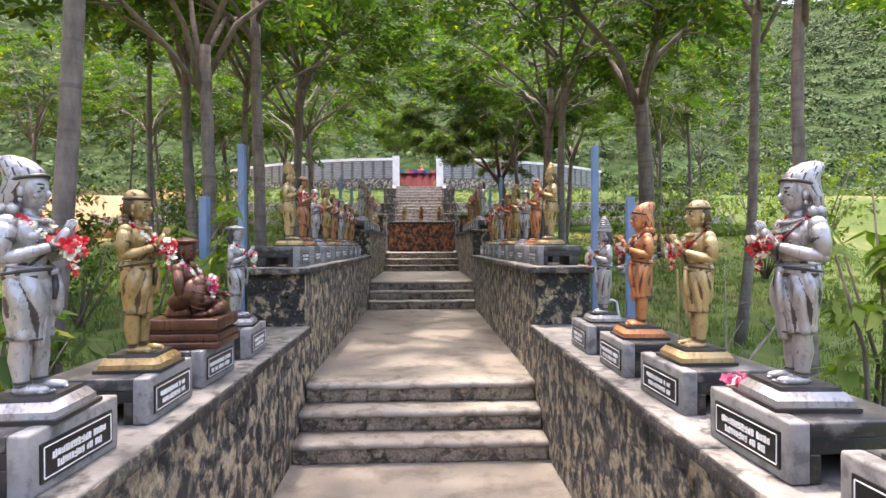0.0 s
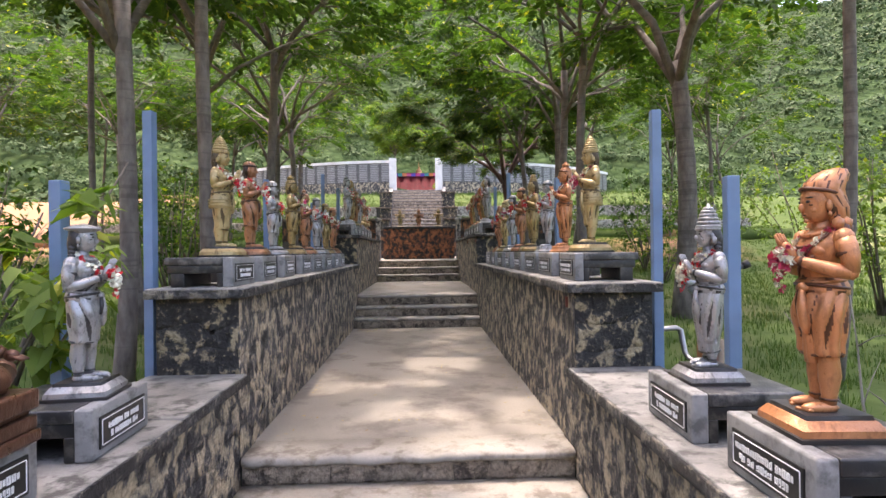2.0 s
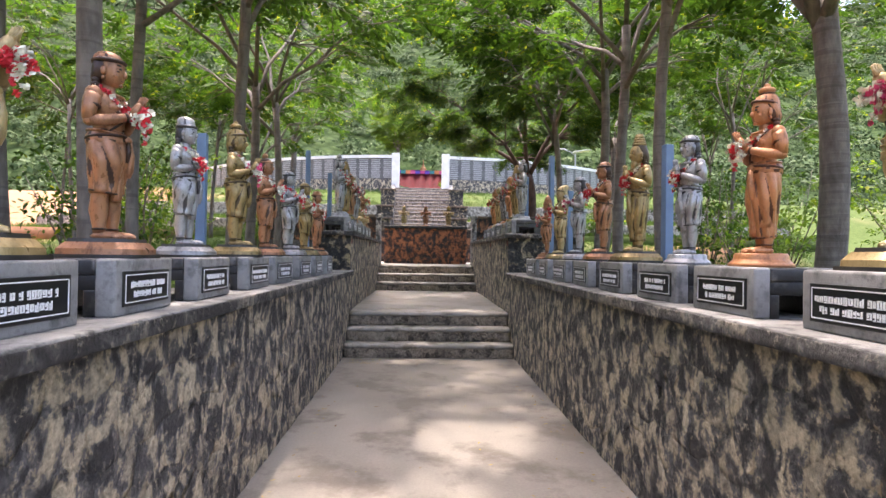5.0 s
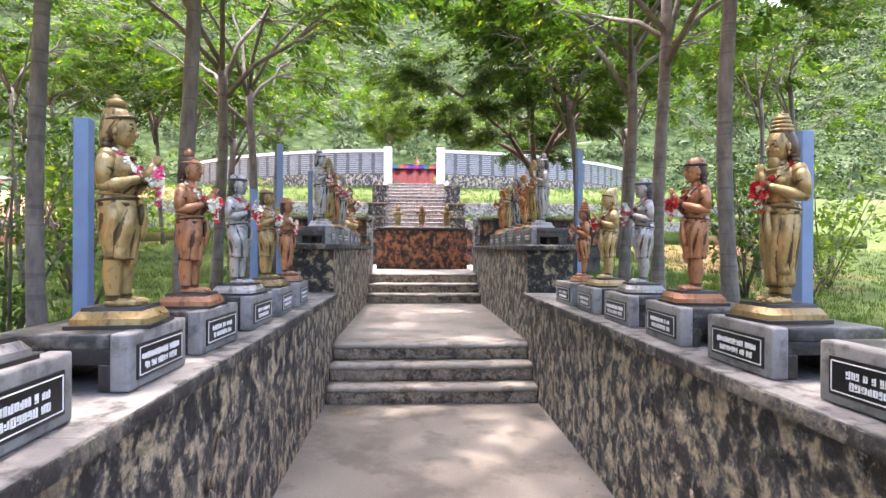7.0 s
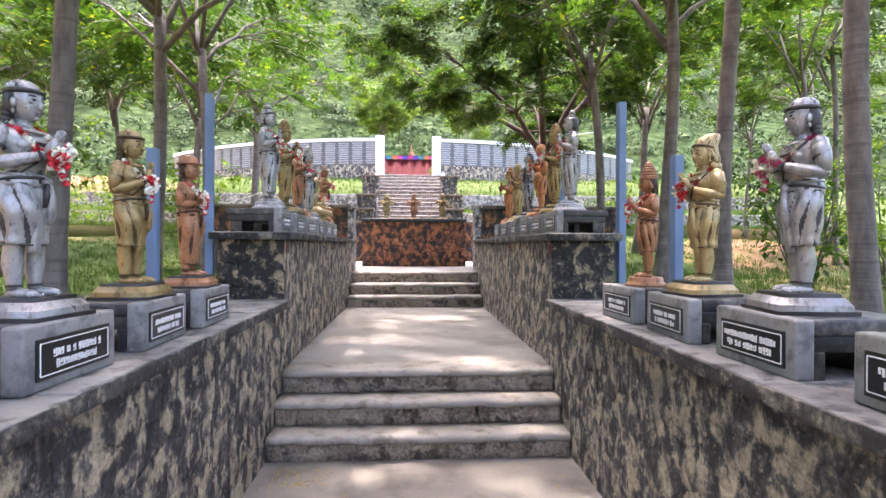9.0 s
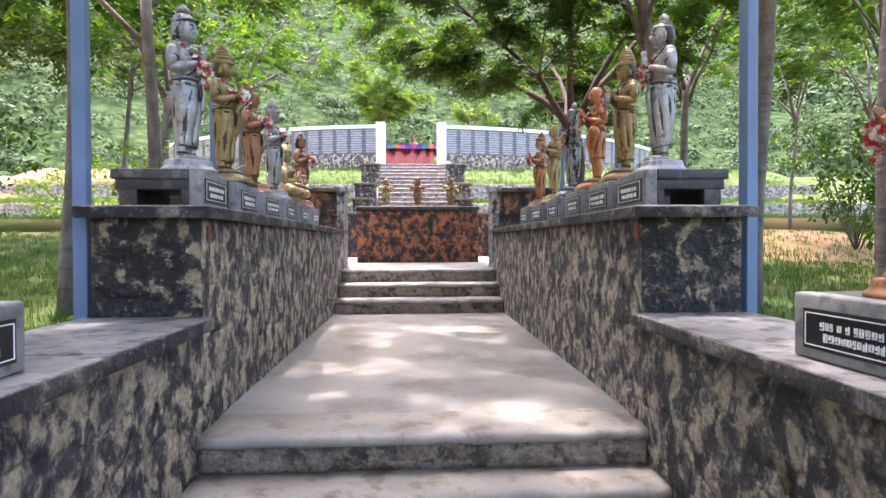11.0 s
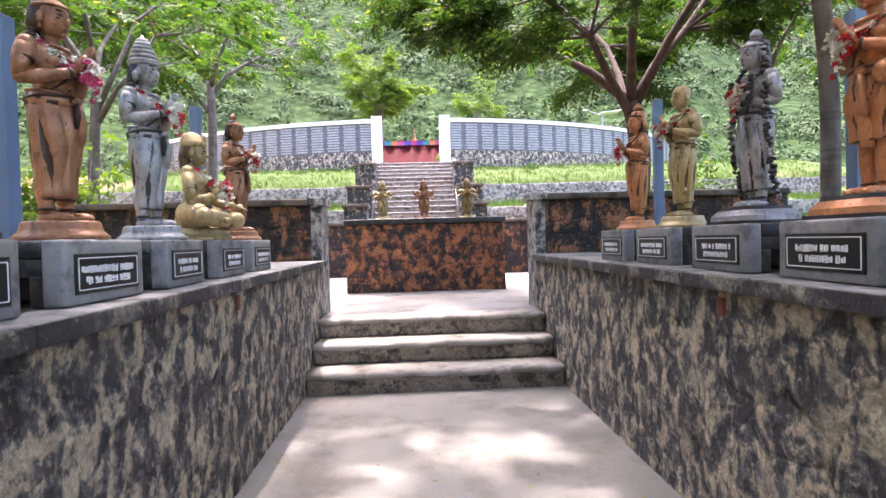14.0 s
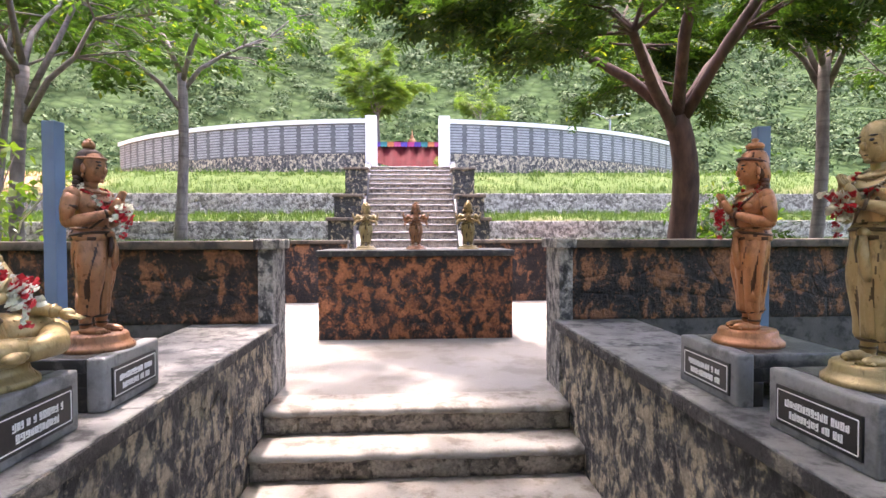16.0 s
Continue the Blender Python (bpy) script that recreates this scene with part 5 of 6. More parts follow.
for _sx in (-1, 1):
    a, b = (-14.0, CX - 1.3) if _sx < 0 else (CX + 1.25, 14.0)
    _s = "west" if _sx < 0 else "east"
    sheet("lawn_low_" + _s, a, b, ((20.95, 2.42), (22.2, 2.44), (23.55, 2.48)), "ground", "strip of grass behind the court wall")
    sheet("lawn_middle_" + _s, a, b, ((23.75, 2.92), (24.8, 3.08), (26.1, 3.24)), "ground", "grassy terrace between the retaining walls")
    sheet("lawn_high_" + _s, a, b, ((26.3, 3.74), (27.2, 4.1), (28.3, 4.48), (29.4, 4.74), (31.7, 4.83), (37.0, 5.0)), "ground", "grassy slope below the memorial wall")
    for _nm, _y, _z0, _z1 in (("low", 23.5, 2.2, 2.96), ("high", 26.05, 2.95, 3.78)):
        bm = bmesh.new()
        box(bm, a, b, _y + 0.02, _y + 0.28, _z0, _z1, 0.01)
        _w = tagged(mesh_object("retaining_wall_" + _nm + "_" + _s, bm, M["wall_white"]), "low retaining wall of pale rough stones", "wall", kind="structure")
        STONES.append((_w, (lambda u, v, d, y=_y: (u, y + 0.02 - d, v)), max(a, -8.5), min(b, 8.5), _z1 - 0.62, _z1, "wall_white", 0.36, 0.30))

for _k in range(19):
    zt, _y = 1.5 + 0.176 * (_k + 1), 20.9 + 0.43 * _k
    hw = 0.93 + 0.32 * _k / 18
    bm = bmesh.new()
    box(bm, CX - hw, CX + hw, _y + 0.01, _y + 0.455, zt - 0.4, zt - 0.05)
    st = tagged(mesh_object("stair_step", bm, M["riser"]), "weathered stone stair step with a pale tread", "step", "steps of the long stair", "structure")
    bm = bmesh.new()
    step_edge(bm, CX - hw, CX + hw, _y, _y + 0.455, zt, 50 + _k)
    part("tread", bm, M["stair_tread"], st, "worn grey tread", True)
for _sx in (-1, 1):
    bm = bmesh.new()
    rows = []
    for y, z, hw in ((20.95, 1.72, .96), (29.15, 5.06, 1.28)):
        rows.append([bm.verts.new((CX + _sx * x, y, zz)) for x, zz in ((hw, z - 1.2), (hw, z), (hw + .16, z), (hw + .16, z - 1.2))])
    for i in range(4):
        bm.faces.new((rows[0][i], rows[0][(i + 1) % 4], rows[1][(i + 1) % 4], rows[1][i]))
    bm.faces.new(rows[0]), bm.faces.new(rows[1][::-1])
    bmesh.ops.recalc_face_normals(bm, faces=list(bm.faces))
    tagged(mesh_object("stair_kerb", bm, M["cap"]), "sloping grey kerb beside the stair", "kerb", kind="structure")
    for _y, _z0, _z1, _x0, _x1 in ((21.7, 2.0, 2.98, 1.05, 1.52), (23.5, 2.3, 3.56, 1.07, 1.66), (25.8, 3.1, 4.45, 1.13, 1.70)):
        bm = bmesh.new()
        box(bm, CX + _sx * _x0, CX + _sx * _x1, _y, _y + 0.55, _z0, _z1 - 0.07)
        pr = tagged(mesh_object("stair_pier", bm, M["mortar"]), "black and grey rubble pier with a stone cap", "pier", "piers beside the stair", "structure")
        bm = bmesh.new()
        box(bm, CX + _sx * (_x0 - .04), CX + _sx * (_x1 + .04), _y - .04, _y + .59, _z1 - .07, _z1, .01)
        part("pier_cap", bm, M["cap_brown"], pr, "dark stone cap", True)
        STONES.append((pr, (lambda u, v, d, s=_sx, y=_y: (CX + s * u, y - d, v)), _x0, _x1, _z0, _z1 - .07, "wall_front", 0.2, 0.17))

ARC_R, ARC_C = 16.4, Vector((-0.18, 29.27 + 16.4, 0))


def arc_point(phi, rad, z):
    return (ARC_C.x + (ARC_R + rad) * math.sin(phi), ARC_C.y - (ARC_R + rad) * math.cos(phi), z)


def arc_box(bm, p0, p1, r0, r1, z0, z1, n):
    rows = [[bm.verts.new(arc_point(p0 + (p1 - p0) * k / n, r, z)) for r, z in ((r0, z0), (r1, z0), (r1, z1), (r0, z1))] for k in range(n + 1)]
    fs = []
    for a, b in zip(rows, rows[1:]):
        fs += [bm.faces.new((a[i], b[i], b[(i + 1) % 4], a[(i + 1) % 4])) for i in range(4)]
    fs += [bm.faces.new(rows[0]), bm.faces.new(rows[-1][::-1])]
    bmesh.ops.recalc_face_normals(bm, faces=fs)


for _sx in (-1, 1):
    p0, p1 = _sx * 0.078, _sx * 0.80
    bm = bmesh.new()
    arc_box(bm, p0, p1, -.25, .04, 4.4, 5.34, 40)
    mw = tagged(mesh_object("memorial_wall_" + ("west" if _sx < 0 else "east"), bm, M["wall"]), "curved memorial wall with rows of name plates on a rubble base", "wall", kind="structure")
    bm = bmesh.new()
    arc_box(bm, p0, p1, -.25, 0.0, 5.34, 6.33, 40)
    part("panel_backing", bm, M["panel"], mw, "dark grey panel")
    bm = bmesh.new()
    arc_box(bm, p0, p1, -.30, .07, 6.33, 6.47, 40)
    part("coping", bm, M["white"], mw, "white painted coping")
    n = 20
    for k in range(n):
        a = p0 + (p1 - p0) * (k + 0.12) / n
        b = p0 + (p1 - p0) * (k + 0.88) / n
        bm = bmesh.new()
        for j in range(10):
            zz = 5.395 + j * 0.093
            w = (b - a) * (0.0 if j % 2 else 0.05)
            arc_box(bm, a + w, b - w, .004, .022, zz, zz + .055, 2)
        part("name_plate_column", bm, M["panel_bar"], mw, "column of grey name plates")
    bm = bmesh.new()
    x0, x1 = (-1.56, -1.20) if _sx < 0 else (0.83, 1.19)
    box(bm, x0, x1, 29.12, 29.52, 4.65, 6.55, 0.012)
    tagged(mesh_object("gate_pillar", bm, M["white"]), "white painted gate pillar of the memorial wall", "pillar", "gate pillars", "structure")

# floor behind the gate
slab("floor_gate", CX - 1.3, CX + 1.2, 29.05, 34.2, 4.84, "tread", "pale landing behind the gate")

# a festive canopy behind the gate
tent = tagged(empty("canopy_tent", pose(0.0, 31.7, 4.84)), "red cloth canopy with a striped coloured valance on poles", "canopy", "")
bm = bmesh.new()
n = 14
top = [[bm.verts.new((-1.75 + 3.3 * i / n, y, 1.28 + dz - 0.05 * math.sin(i * 0.9))) for i in range(n + 1)] for y, dz in ((0, 0), (0.9, 0.06), (1.9, 0.0))]
for r0, r1 in zip(top, top[1:]):
    for i in range(n):
        bm.faces.new((r0[i], r0[i + 1], r1[i + 1], r1[i]))
part("roof_cloth", bm, M["cloth_red"], tent, "red cloth roof", True)
bm = bmesh.new()
low = [(-1.7, .62), (-1.0, .45), (-.2, .28), (.4, .18), (.9, .30), (1.45, .06)]
prev = None
for i in range(25):
    t = i / 24 * (len(low) - 1)
    k = min(int(t), len(low) - 2)
    x = low[k][0] + (low[k + 1][0] - low[k][0]) * (t - k)
    z = low[k][1] + (low[k + 1][1] - low[k][1]) * (t - k)
    v = [bm.verts.new((x, .06 + .05 * math.sin(i * 1.7), 1.2)), bm.verts.new((x, .12 + .08 * math.sin(i * 1.7 + 1), z))]
    if prev:
        bm.faces.new((prev[0], v[0], v[1], prev[1]))
    prev = v
bmesh.ops.solidify(bm, geom=list(bm.faces), thickness=0.01)
part("hanging_cloth", bm, M["cloth_red"], tent, "sagging dark red cloth", True)
for i in range(13):
    c = ((.40, .04, .16), (.10, .04, .28), (.03, .20, .20), (.52, .16, .06), (.45, .07, .20), (.08, .05, .30))[i % 6]
    bm = bmesh.new()
    x = -1.72 + 0.25 * i
    for s0, s1, zb in ((0, .125, .02), (.125, .245, .02)):
        v = [bm.verts.new(p) for p in ((x + s0, -.02, 1.30), (x + s1, -.02, 1.30), (x + s1, -.03, 1.13 + zb), (x + (s0 + s1) / 2, -.035, 1.10), (x + s0, -.03, 1.13 + zb))]
        bm.faces.new(v)
    bmesh.ops.solidify(bm, geom=list(bm.faces), thickness=0.008)
    key = "valance_%d" % (i % 6)
    if key not in M:
        M[key] = plain("valance_cloth", c, 0.8, 0.0, 0.3, 8)
    part("valance_flag", bm, M[key], tent, "bright coloured valance flag")
for x in (-1.7, .95, 1.5):
    bm = bmesh.new()
    tube(bm, [(x, 0.02, 0), (x, 0.02, 1.32)], [.022, .022], 8)
    part("pole", bm, M["white"], tent, "white canopy pole")

# shrine top behind the canopy
bm = bmesh.new()
loft(bm, [(0, 0, 0, .75, .75), (0, 0, 1.35, .75, .75), (0, 0, 1.4, .85, .85), (0, 0, 1.5, .7, .7), (0, 0, 1.62, .55, .55), (0, 0, 1.75, .36, .36), (0, 0, 1.86, .16, .16), (0, 0, 1.92, .20, .20), (0, 0, 2.02, .14, .14), (0, 0, 2.1, .05, .05), (0, 0, 2.16, .08, .08), (0, 0, 2.22, .03, .03), (0, 0, 2.5, .008, .008)], 20)
ob = mesh_object("shrine_dome", bm, M["orange"], True)
ob.matrix_basis = pose(-.05, 35.3, 4.85)
tagged(ob, "small shrine dome with a metal finial behind the canopy", "shrine")

# a street lamp with a solar panel behind the memorial wall
lamp = tagged(empty("street_lamp", pose(9.8, 38.0, 4.9)), "grey solar street lamp on a pole behind the wall", "street lamp")
bm = bmesh.new()
tube(bm, [(0, 0, 0), (0, 0, 3.6)], [.06, .05], 10)
part("pole", bm, M["metal"], lamp)
bm = bmesh.new()
box(bm, -.15, .95, -.30, .30, 3.62, 3.67, .01)
for v in bm.verts:
    v.co.z += v.co.x * 0.12
part("solar_panel", bm, M["white"], lamp, "pale solar panel")
bm = bmesh.new()
tube(bm, [(0, 0, 3.4), (-.35, 0, 3.65), (-.8, 0, 3.8)], [.03, .03, .05], 8)
ball(bm, (-.85, 0, 3.8), (.22, .1, .05), 2)
part("lamp_head", bm, M["metal"], lamp, "grey lamp head")

# a painted temple tower far beyond the trees
tw = tagged(empty("temple_tower", pose(-57.0, 66.0, ground_z(-57, 66) - 0.5)), "distant pale blue and white tiered temple tower", "tower")
for k in range(6):
    w, z = 5.0 - 0.62 * k, 2.6 * k
    bm = bmesh.new()
    box(bm, -w, w, -w * .6, w * .6, z, z + 2.1, .05)
    for j in range(7):
        xx = -w + (j + .5) * 2 * w / 7
        box(bm, xx - .3, xx + .3, -w * .6 - .2, -w * .6 + .1, z + .3, z + 1.8, .05)
    part("storey", bm, M["white"] if k % 2 else M["panel_bar"], tw, "painted storey with niches")
    bm = bmesh.new()
    box(bm, -w - .25, w + .25, -w * .6 - .3, w * .6 + .3, z + 2.1, z + 2.6, .08)
    part("cornice", bm, M["valance_3"] if k % 2 else M["post"], tw, "coloured cornice")


# ---- trees ----
def leaf_template(kind):
    """Flat leaflets of one spray along +x, as quads (n, 4, 3)."""
    q = []
    if kind == "pinnate":
        for k in range(7):
            x = 0.18 + 0.12 * k
            for s in (-1, 1):
                ln, wd = 0.30 * (1 - 0.25 * abs(k - 3) / 3), 0.075
                d = Vector((0.45, s * 0.9, -0.25)).normalized()
                n = Vector((0.9, -s * 0.45, 0)).normalized()
                b = Vector((x, 0, -0.15 * x * x))
                q.append([b, b + d * ln * .5 + n * wd, b + d * ln, b + d * ln * .5 - n * wd])
        b = Vector((1.0, 0, -.15))
        q.append([b, b + Vector((.12, .06, -.02)), b + Vector((.28, 0, -.08)), b + Vector((.12, -.06, -.02))])
    elif kind == "fine":
        for k in range(9):
            x = 0.12 + 0.10 * k
            for s in (-1, 1):
                d = Vector((0.6, s * 0.8, -0.2)).normalized()
                n = Vector((0.8, -s * 0.6, 0)).normalized()
                b = Vector((x, 0, -0.1 * x * x))
                q.append([b, b + d * .13 + n * .045, b + d * .24, b + d * .13 - n * .045])
    else:
        for k in range(6):
            a = k * 2.4
            b = Vector((0.15 + .14 * k, 0, 0))
            d = Vector((0.5, math.sin(a), 0.6 * math.cos(a) - .2)).normalized()
            n = d.cross(Vector((0, 0, 1))).normalized()
            q.append([b, b + d * .22 + n * .13, b + d * .46 + Vector((0, 0, -.05)), b + d * .22 - n * .13])
    return np.array([[tuple(v) for v in f] for f in q], dtype=np.float64)


def heart_template():
    """A short stalk with three large heart-shaped leaves, each folded along its midrib."""
    q = []
    for a, h in ((0.0, 0.1), (1.6, -0.05), (-1.5, 0.0)):
        d = Vector((math.cos(a), math.sin(a), -.55)).normalized()
        n = d.cross(Vector((0, 0, 1))).normalized()
        b = Vector((.15 + h, 0, 0)) + d * .08
        for sn in (-1, 1):
            q.append([b, b - d * .06 + n * .30 * sn + Vector((0, 0, .07)), b + d * .42 + n * .28 * sn + Vector((0, 0, .05)), b + d * .85])
    return np.array([[tuple(v) for v in f] for f in q], dtype=np.float64)


TEMPLATE = {k: leaf_template(k) for k in ("pinnate", "fine", "broad")}
TEMPLATE["heart"] = heart_template()


def quads_mesh(name, verts):
    """A mesh of loose quads from an array (n, 4, 3)."""
    n = len(verts)
    me = bpy.data.meshes.new(name)
    me.vertices.add(n * 4)
    me.vertices.foreach_set("co", verts.reshape(-1).astype(np.float32))
    me.loops.add(n * 4)
    me.loops.foreach_set("vertex_index", np.arange(n * 4, dtype=np.int32))
    me.polygons.add(n)
    me.polygons.foreach_set("loop_start", np.arange(n, dtype=np.int32) * 4)
    me.polygons.foreach_set("loop_total", np.full(n, 4, dtype=np.int32))
    me.update(calc_edges=True)
    return me


def crown_mesh(name, twigs, kind, size, seed, mat):
    """Sprays at twigs (point, direction)."""
    g = np.random.default_rng(seed)
    t = TEMPLATE[kind]
    p = np.array([w[0] for w in twigs])
    d = np.array([w[1] for w in twigs])
    n = len(p)
    d = d + g.normal(0, .35, (n, 3)) * (1, 1, .6)
    d[:, 2] -= .12
    d /= np.linalg.norm(d, axis=1)[:, None]
    up = np.tile((0., 0., 1.), (n, 1)) + g.normal(0, .35, (n, 3))
    side = np.cross(up, d)
    side /= np.linalg.norm(side, axis=1)[:, None] + 1e-9
    up = np.cross(d, side)
    s = size * g.uniform(.65, 1.35, n)
    rot = np.stack((d, side, up), 1) * s[:, None, None]
    v = np.einsum("fij,njk->nfik", t, rot) + p[:, None, None, :]
    v = v + g.normal(0, .012, v.shape[:2] + (1, 3))
    me = quads_mesh(name, v.reshape(-1, 4, 3))
    me.materials.append(mat)
    return me


def tree(x, y, d, fork, height, spread, seed, lean=(0, 0), kind="pinnate", size=.39, limbs=6, sprays=9, bark_m="bark", leaf_m="leaf", label="", z0=None, droop=0.0, thick=.40, bare=.3, turns=()):
    r = random.Random(seed)
    z = ground_z(x, y) - .08 if z0 is None else z0
    top = tagged(empty("tree", pose(x, y, z)), label or "slender grey-barked tree with feathery green leaves", "tree", "trees beside the path")
    bm = bmesh.new()
    f = fork - z
    pts, rad = [], []
    for k in range(9):
        t = k / 8
        pts.append(Vector((lean[0] * t + .05 * math.sin(t * 4 + seed), lean[1] * t + .05 * math.cos(t * 5 + seed), f * t)))
        rad.append(d / 2 * (1.18 - .06 * k if k < 2 else 1.02 - .22 * t))
    tube(bm, pts, rad, 12)
    twigs = []
    end = pts[-1]
    for i in range(limbs):
        a = 2 * math.pi * (i + r.uniform(-.3, .3)) / limbs + seed
        if turns:
            a = turns[i]
        ln = (height - fork) * r.uniform(.75, 1.15)
        out = spread * r.uniform(.65, 1.15)
        start = end - Vector((0, 0, r.uniform(0, f * .22 if i else 0)))
        lp, lr = [], []
        for k in range(6):
            t = k / 5
            lp.append(start + Vector((math.cos(a) * out * t ** 1.1, math.sin(a) * out * t ** 1.1, ln * (t ** .8) * (.9 if i % 2 else .55) - droop * t * t)) + Vector((r.uniform(-1, 1), r.uniform(-1, 1), r.uniform(-.6, .6))) * .08 * ln * t)
            lr.append(d * thick * (.62 - .5 * t))
        tube(bm, lp, lr, 8)
        for k in range(2, 6):
            base = lp[k]
            for _b in range(3 if kind == "pinnate" else 5):
                b = a + r.uniform(-1.5, 1.5)
                bl = spread * r.uniform(.25, .6)
                tip = base + Vector((math.cos(b) * bl, math.sin(b) * bl, r.uniform(-.25, .35) * bl))
                mid = base.lerp(tip, .5) + Vector((0, 0, .08 * bl))
                tube(bm, [base, mid, tip], [lr[k] * .45 + .004, lr[k] * .25 + .003, .003], 5)
                dirn = (tip - base).normalized()
                for s in range(sprays):
                    t = bare + (1.05 - bare) * r.random()
                    p = base.lerp(mid, t * 2) if t < .5 else mid.lerp(tip, t * 2 - 1)
                    c = r.uniform(-1.3, 1.3)
                    dd = Vector((dirn.x * math.cos(c) - dirn.y * math.sin(c), dirn.x * math.sin(c) + dirn.y * math.cos(c), dirn.z * .4 + r.uniform(-.25, .2)))
                    twigs.append((tuple(p + Vector((0, 0, r.uniform(-.10, .10)))), tuple(dd)))
    part("trunk", bm, M[bark_m], top, "", True)
    ob = new("crown", crown_mesh("crown", twigs, kind, size, seed, M[leaf_m]))
    ob.parent = top
    return top


NEAR = (
    # x, y, diameter, fork height, top, spread, lean
    (-2.10, 2.90, .12, 4.6, 6.8, 1.7, (.22, 0)),
    (-2.35, 5.75, .15, 3.9, 7.2, 2.0, (0, .1)),
    (-2.10, 6.75, .15, 4.8, 7.6, 2.7, (.05, 0)),
    (-3.25, 7.70, .15, 4.6, 7.4, 2.4, (-.1, 0)),
    (-2.90, 8.90, .12, 4.6, 7.4, 2.6, (0, 0)),
    (-2.30, 9.95, .15, 4.9, 7.8, 2.8, (.04, 0)),
    (-3.00, 12.8, .16, 4.6, 7.8, 3.2, (0, 0)),
    (-2.85, 13.9, .14, 4.6, 7.8, 2.6, (-.1, .1)),
    (3.48, 8.17, .25, 4.15, 7.6, 2.3, (.02, 0)),
    (3.55, 5.75, .11, 4.8, 7.0, 1.6, (.35, 0)),
    (2.90, 3.80, .10, 4.0, 6.2, 1.6, (.05, 0)),
    (2.55, 9.30, .14, 4.9, 7.6, 2.7, (-.03, 0)),
    (2.65, 10.8, .15, 4.9, 7.8, 3.0, (-.05, 0)),
    (2.92, 12.5, .16, 4.9, 8.0, 3.2, (0, 0)),
    (2.48, 13.5, .12, 4.5, 7.6, 1.7, (-.12, 0)),
    (4.85, 18.0, .16, 5.0, 8.0, 1.9, (.35, 0)),
    (-4.60, 18.0, .16, 4.6, 8.0, 2.0, (.1, 0)),
)
for _k, (_x, _y, _d, _f, _h, _s, _l) in enumerate(NEAR):
    tree(_x, _y, _d, _f, _h, _s, 11 + _k, _l, sprays=9 if 12 < _y < 13 else 7 if 9 < _y < 15 else 6 if _y > 5 else 4, limbs=6)
tree(-4.70, 22.75, .22, 5.9, 8.6, 2.0, 61, (0, 0), sprays=6, limbs=6, z0=2.35, label="bare-branched young tree with drooping green leaves", bare=.55)
tree(2.55, 16.5, .27, 3.72, 6.5, 2.3, 62, (-.1, 0), kind="fine", size=.28, limbs=6, turns=(2.9, .2, 1.5, 4.4, 3.7, 5.5), sprays=54, bark_m="bark_dark", leaf_m="leaf_dark", label="broad dark-barked tree with a dense fine-leaved crown", z0=2.2, thick=.36, droop=-.5, bare=.3)
tree(-1.5, 35.0, .12, 8.0, 10.6, 1.3, 63, (0, 0), kind="fine", size=.42, limbs=7, sprays=14, leaf_m="leaf_bright", label="young bushy tree behind the memorial wall", z0=4.9)
tree(3.1, 36.0, .08, 8.2, 9.6, .8, 64, (0, 0), kind="fine", size=.35, limbs=5, sprays=6, leaf_m="leaf_bright", label="thin young tree behind the memorial wall", z0=4.9)
r = random.Random(5)
for _k in range(14):
    _s = 1 if _k % 3 == 0 else -1
    _x, _y = _s * r.uniform(4.6, 11.5), r.uniform(6, 21)
    if abs(_x) < 5.6 and _y > 15:
        _x *= 1.6
    tree(_x, _y, r.uniform(.08, .13), r.uniform(4.0, 5.4) + .05 * _y, r.uniform(6.5, 8.8) + .05 * _y, r.uniform(1.6, 2.3), 200 + _k, (r.uniform(-.3, .3), r.uniform(-.2, .2)), sprays=7, limbs=6, leaf_m="leaf" if _k % 3 else "leaf_dark")


def shrub(x, y, h, spread, seed, kind, size, leaf_m, stems=7, sprays=16, label="", z0=None, bow=(0, 0)):
    r = random.Random(seed)
    z = ground_z(x, y) - .04 if z0 is None else z0
    top = tagged(empty("shrub", pose(x, y, z)), label or "leafy green shrub growing in the grass", "shrub", "shrubs in the grass")
    bm = bmesh.new()
    twigs = []
    for i in range(stems):
        a = 2 * math.pi * i / stems + r.uniform(-.4, .4)
        tip = Vector((math.cos(a) * spread * r.uniform(.4, 1), math.sin(a) * spread * r.uniform(.4, 1), h * r.uniform(.6, 1.05)))
        tip = tip + Vector((bow[0], bow[1], 0))
        mid = tip * .5 + Vector((r.uniform(-.1, .1), r.uniform(-.1, .1), .08 * h))
        tube(bm, [(r.uniform(-.05, .05), r.uniform(-.05, .05), 0), mid, tip], [.018, .011, .004], 6)
        for s in range(sprays):
            t = .25 + .8 * r.random()
            p = (mid * (t * 2)) if t < .5 else mid.lerp(tip, t * 2 - 1)
            c = r.uniform(0, 6.28)
            p = p + Vector((math.cos(c), math.sin(c), r.uniform(-.5, .6))) * spread * .3 * r.random()
            twigs.append((tuple(p), (math.cos(c), math.sin(c), r.uniform(-.3, .5))))
    part("stem", bm, M["twig"], top, "", True)
    ob = new("foliage", crown_mesh("foliage", twigs, kind, size, seed, M[leaf_m]))
    ob.parent = top


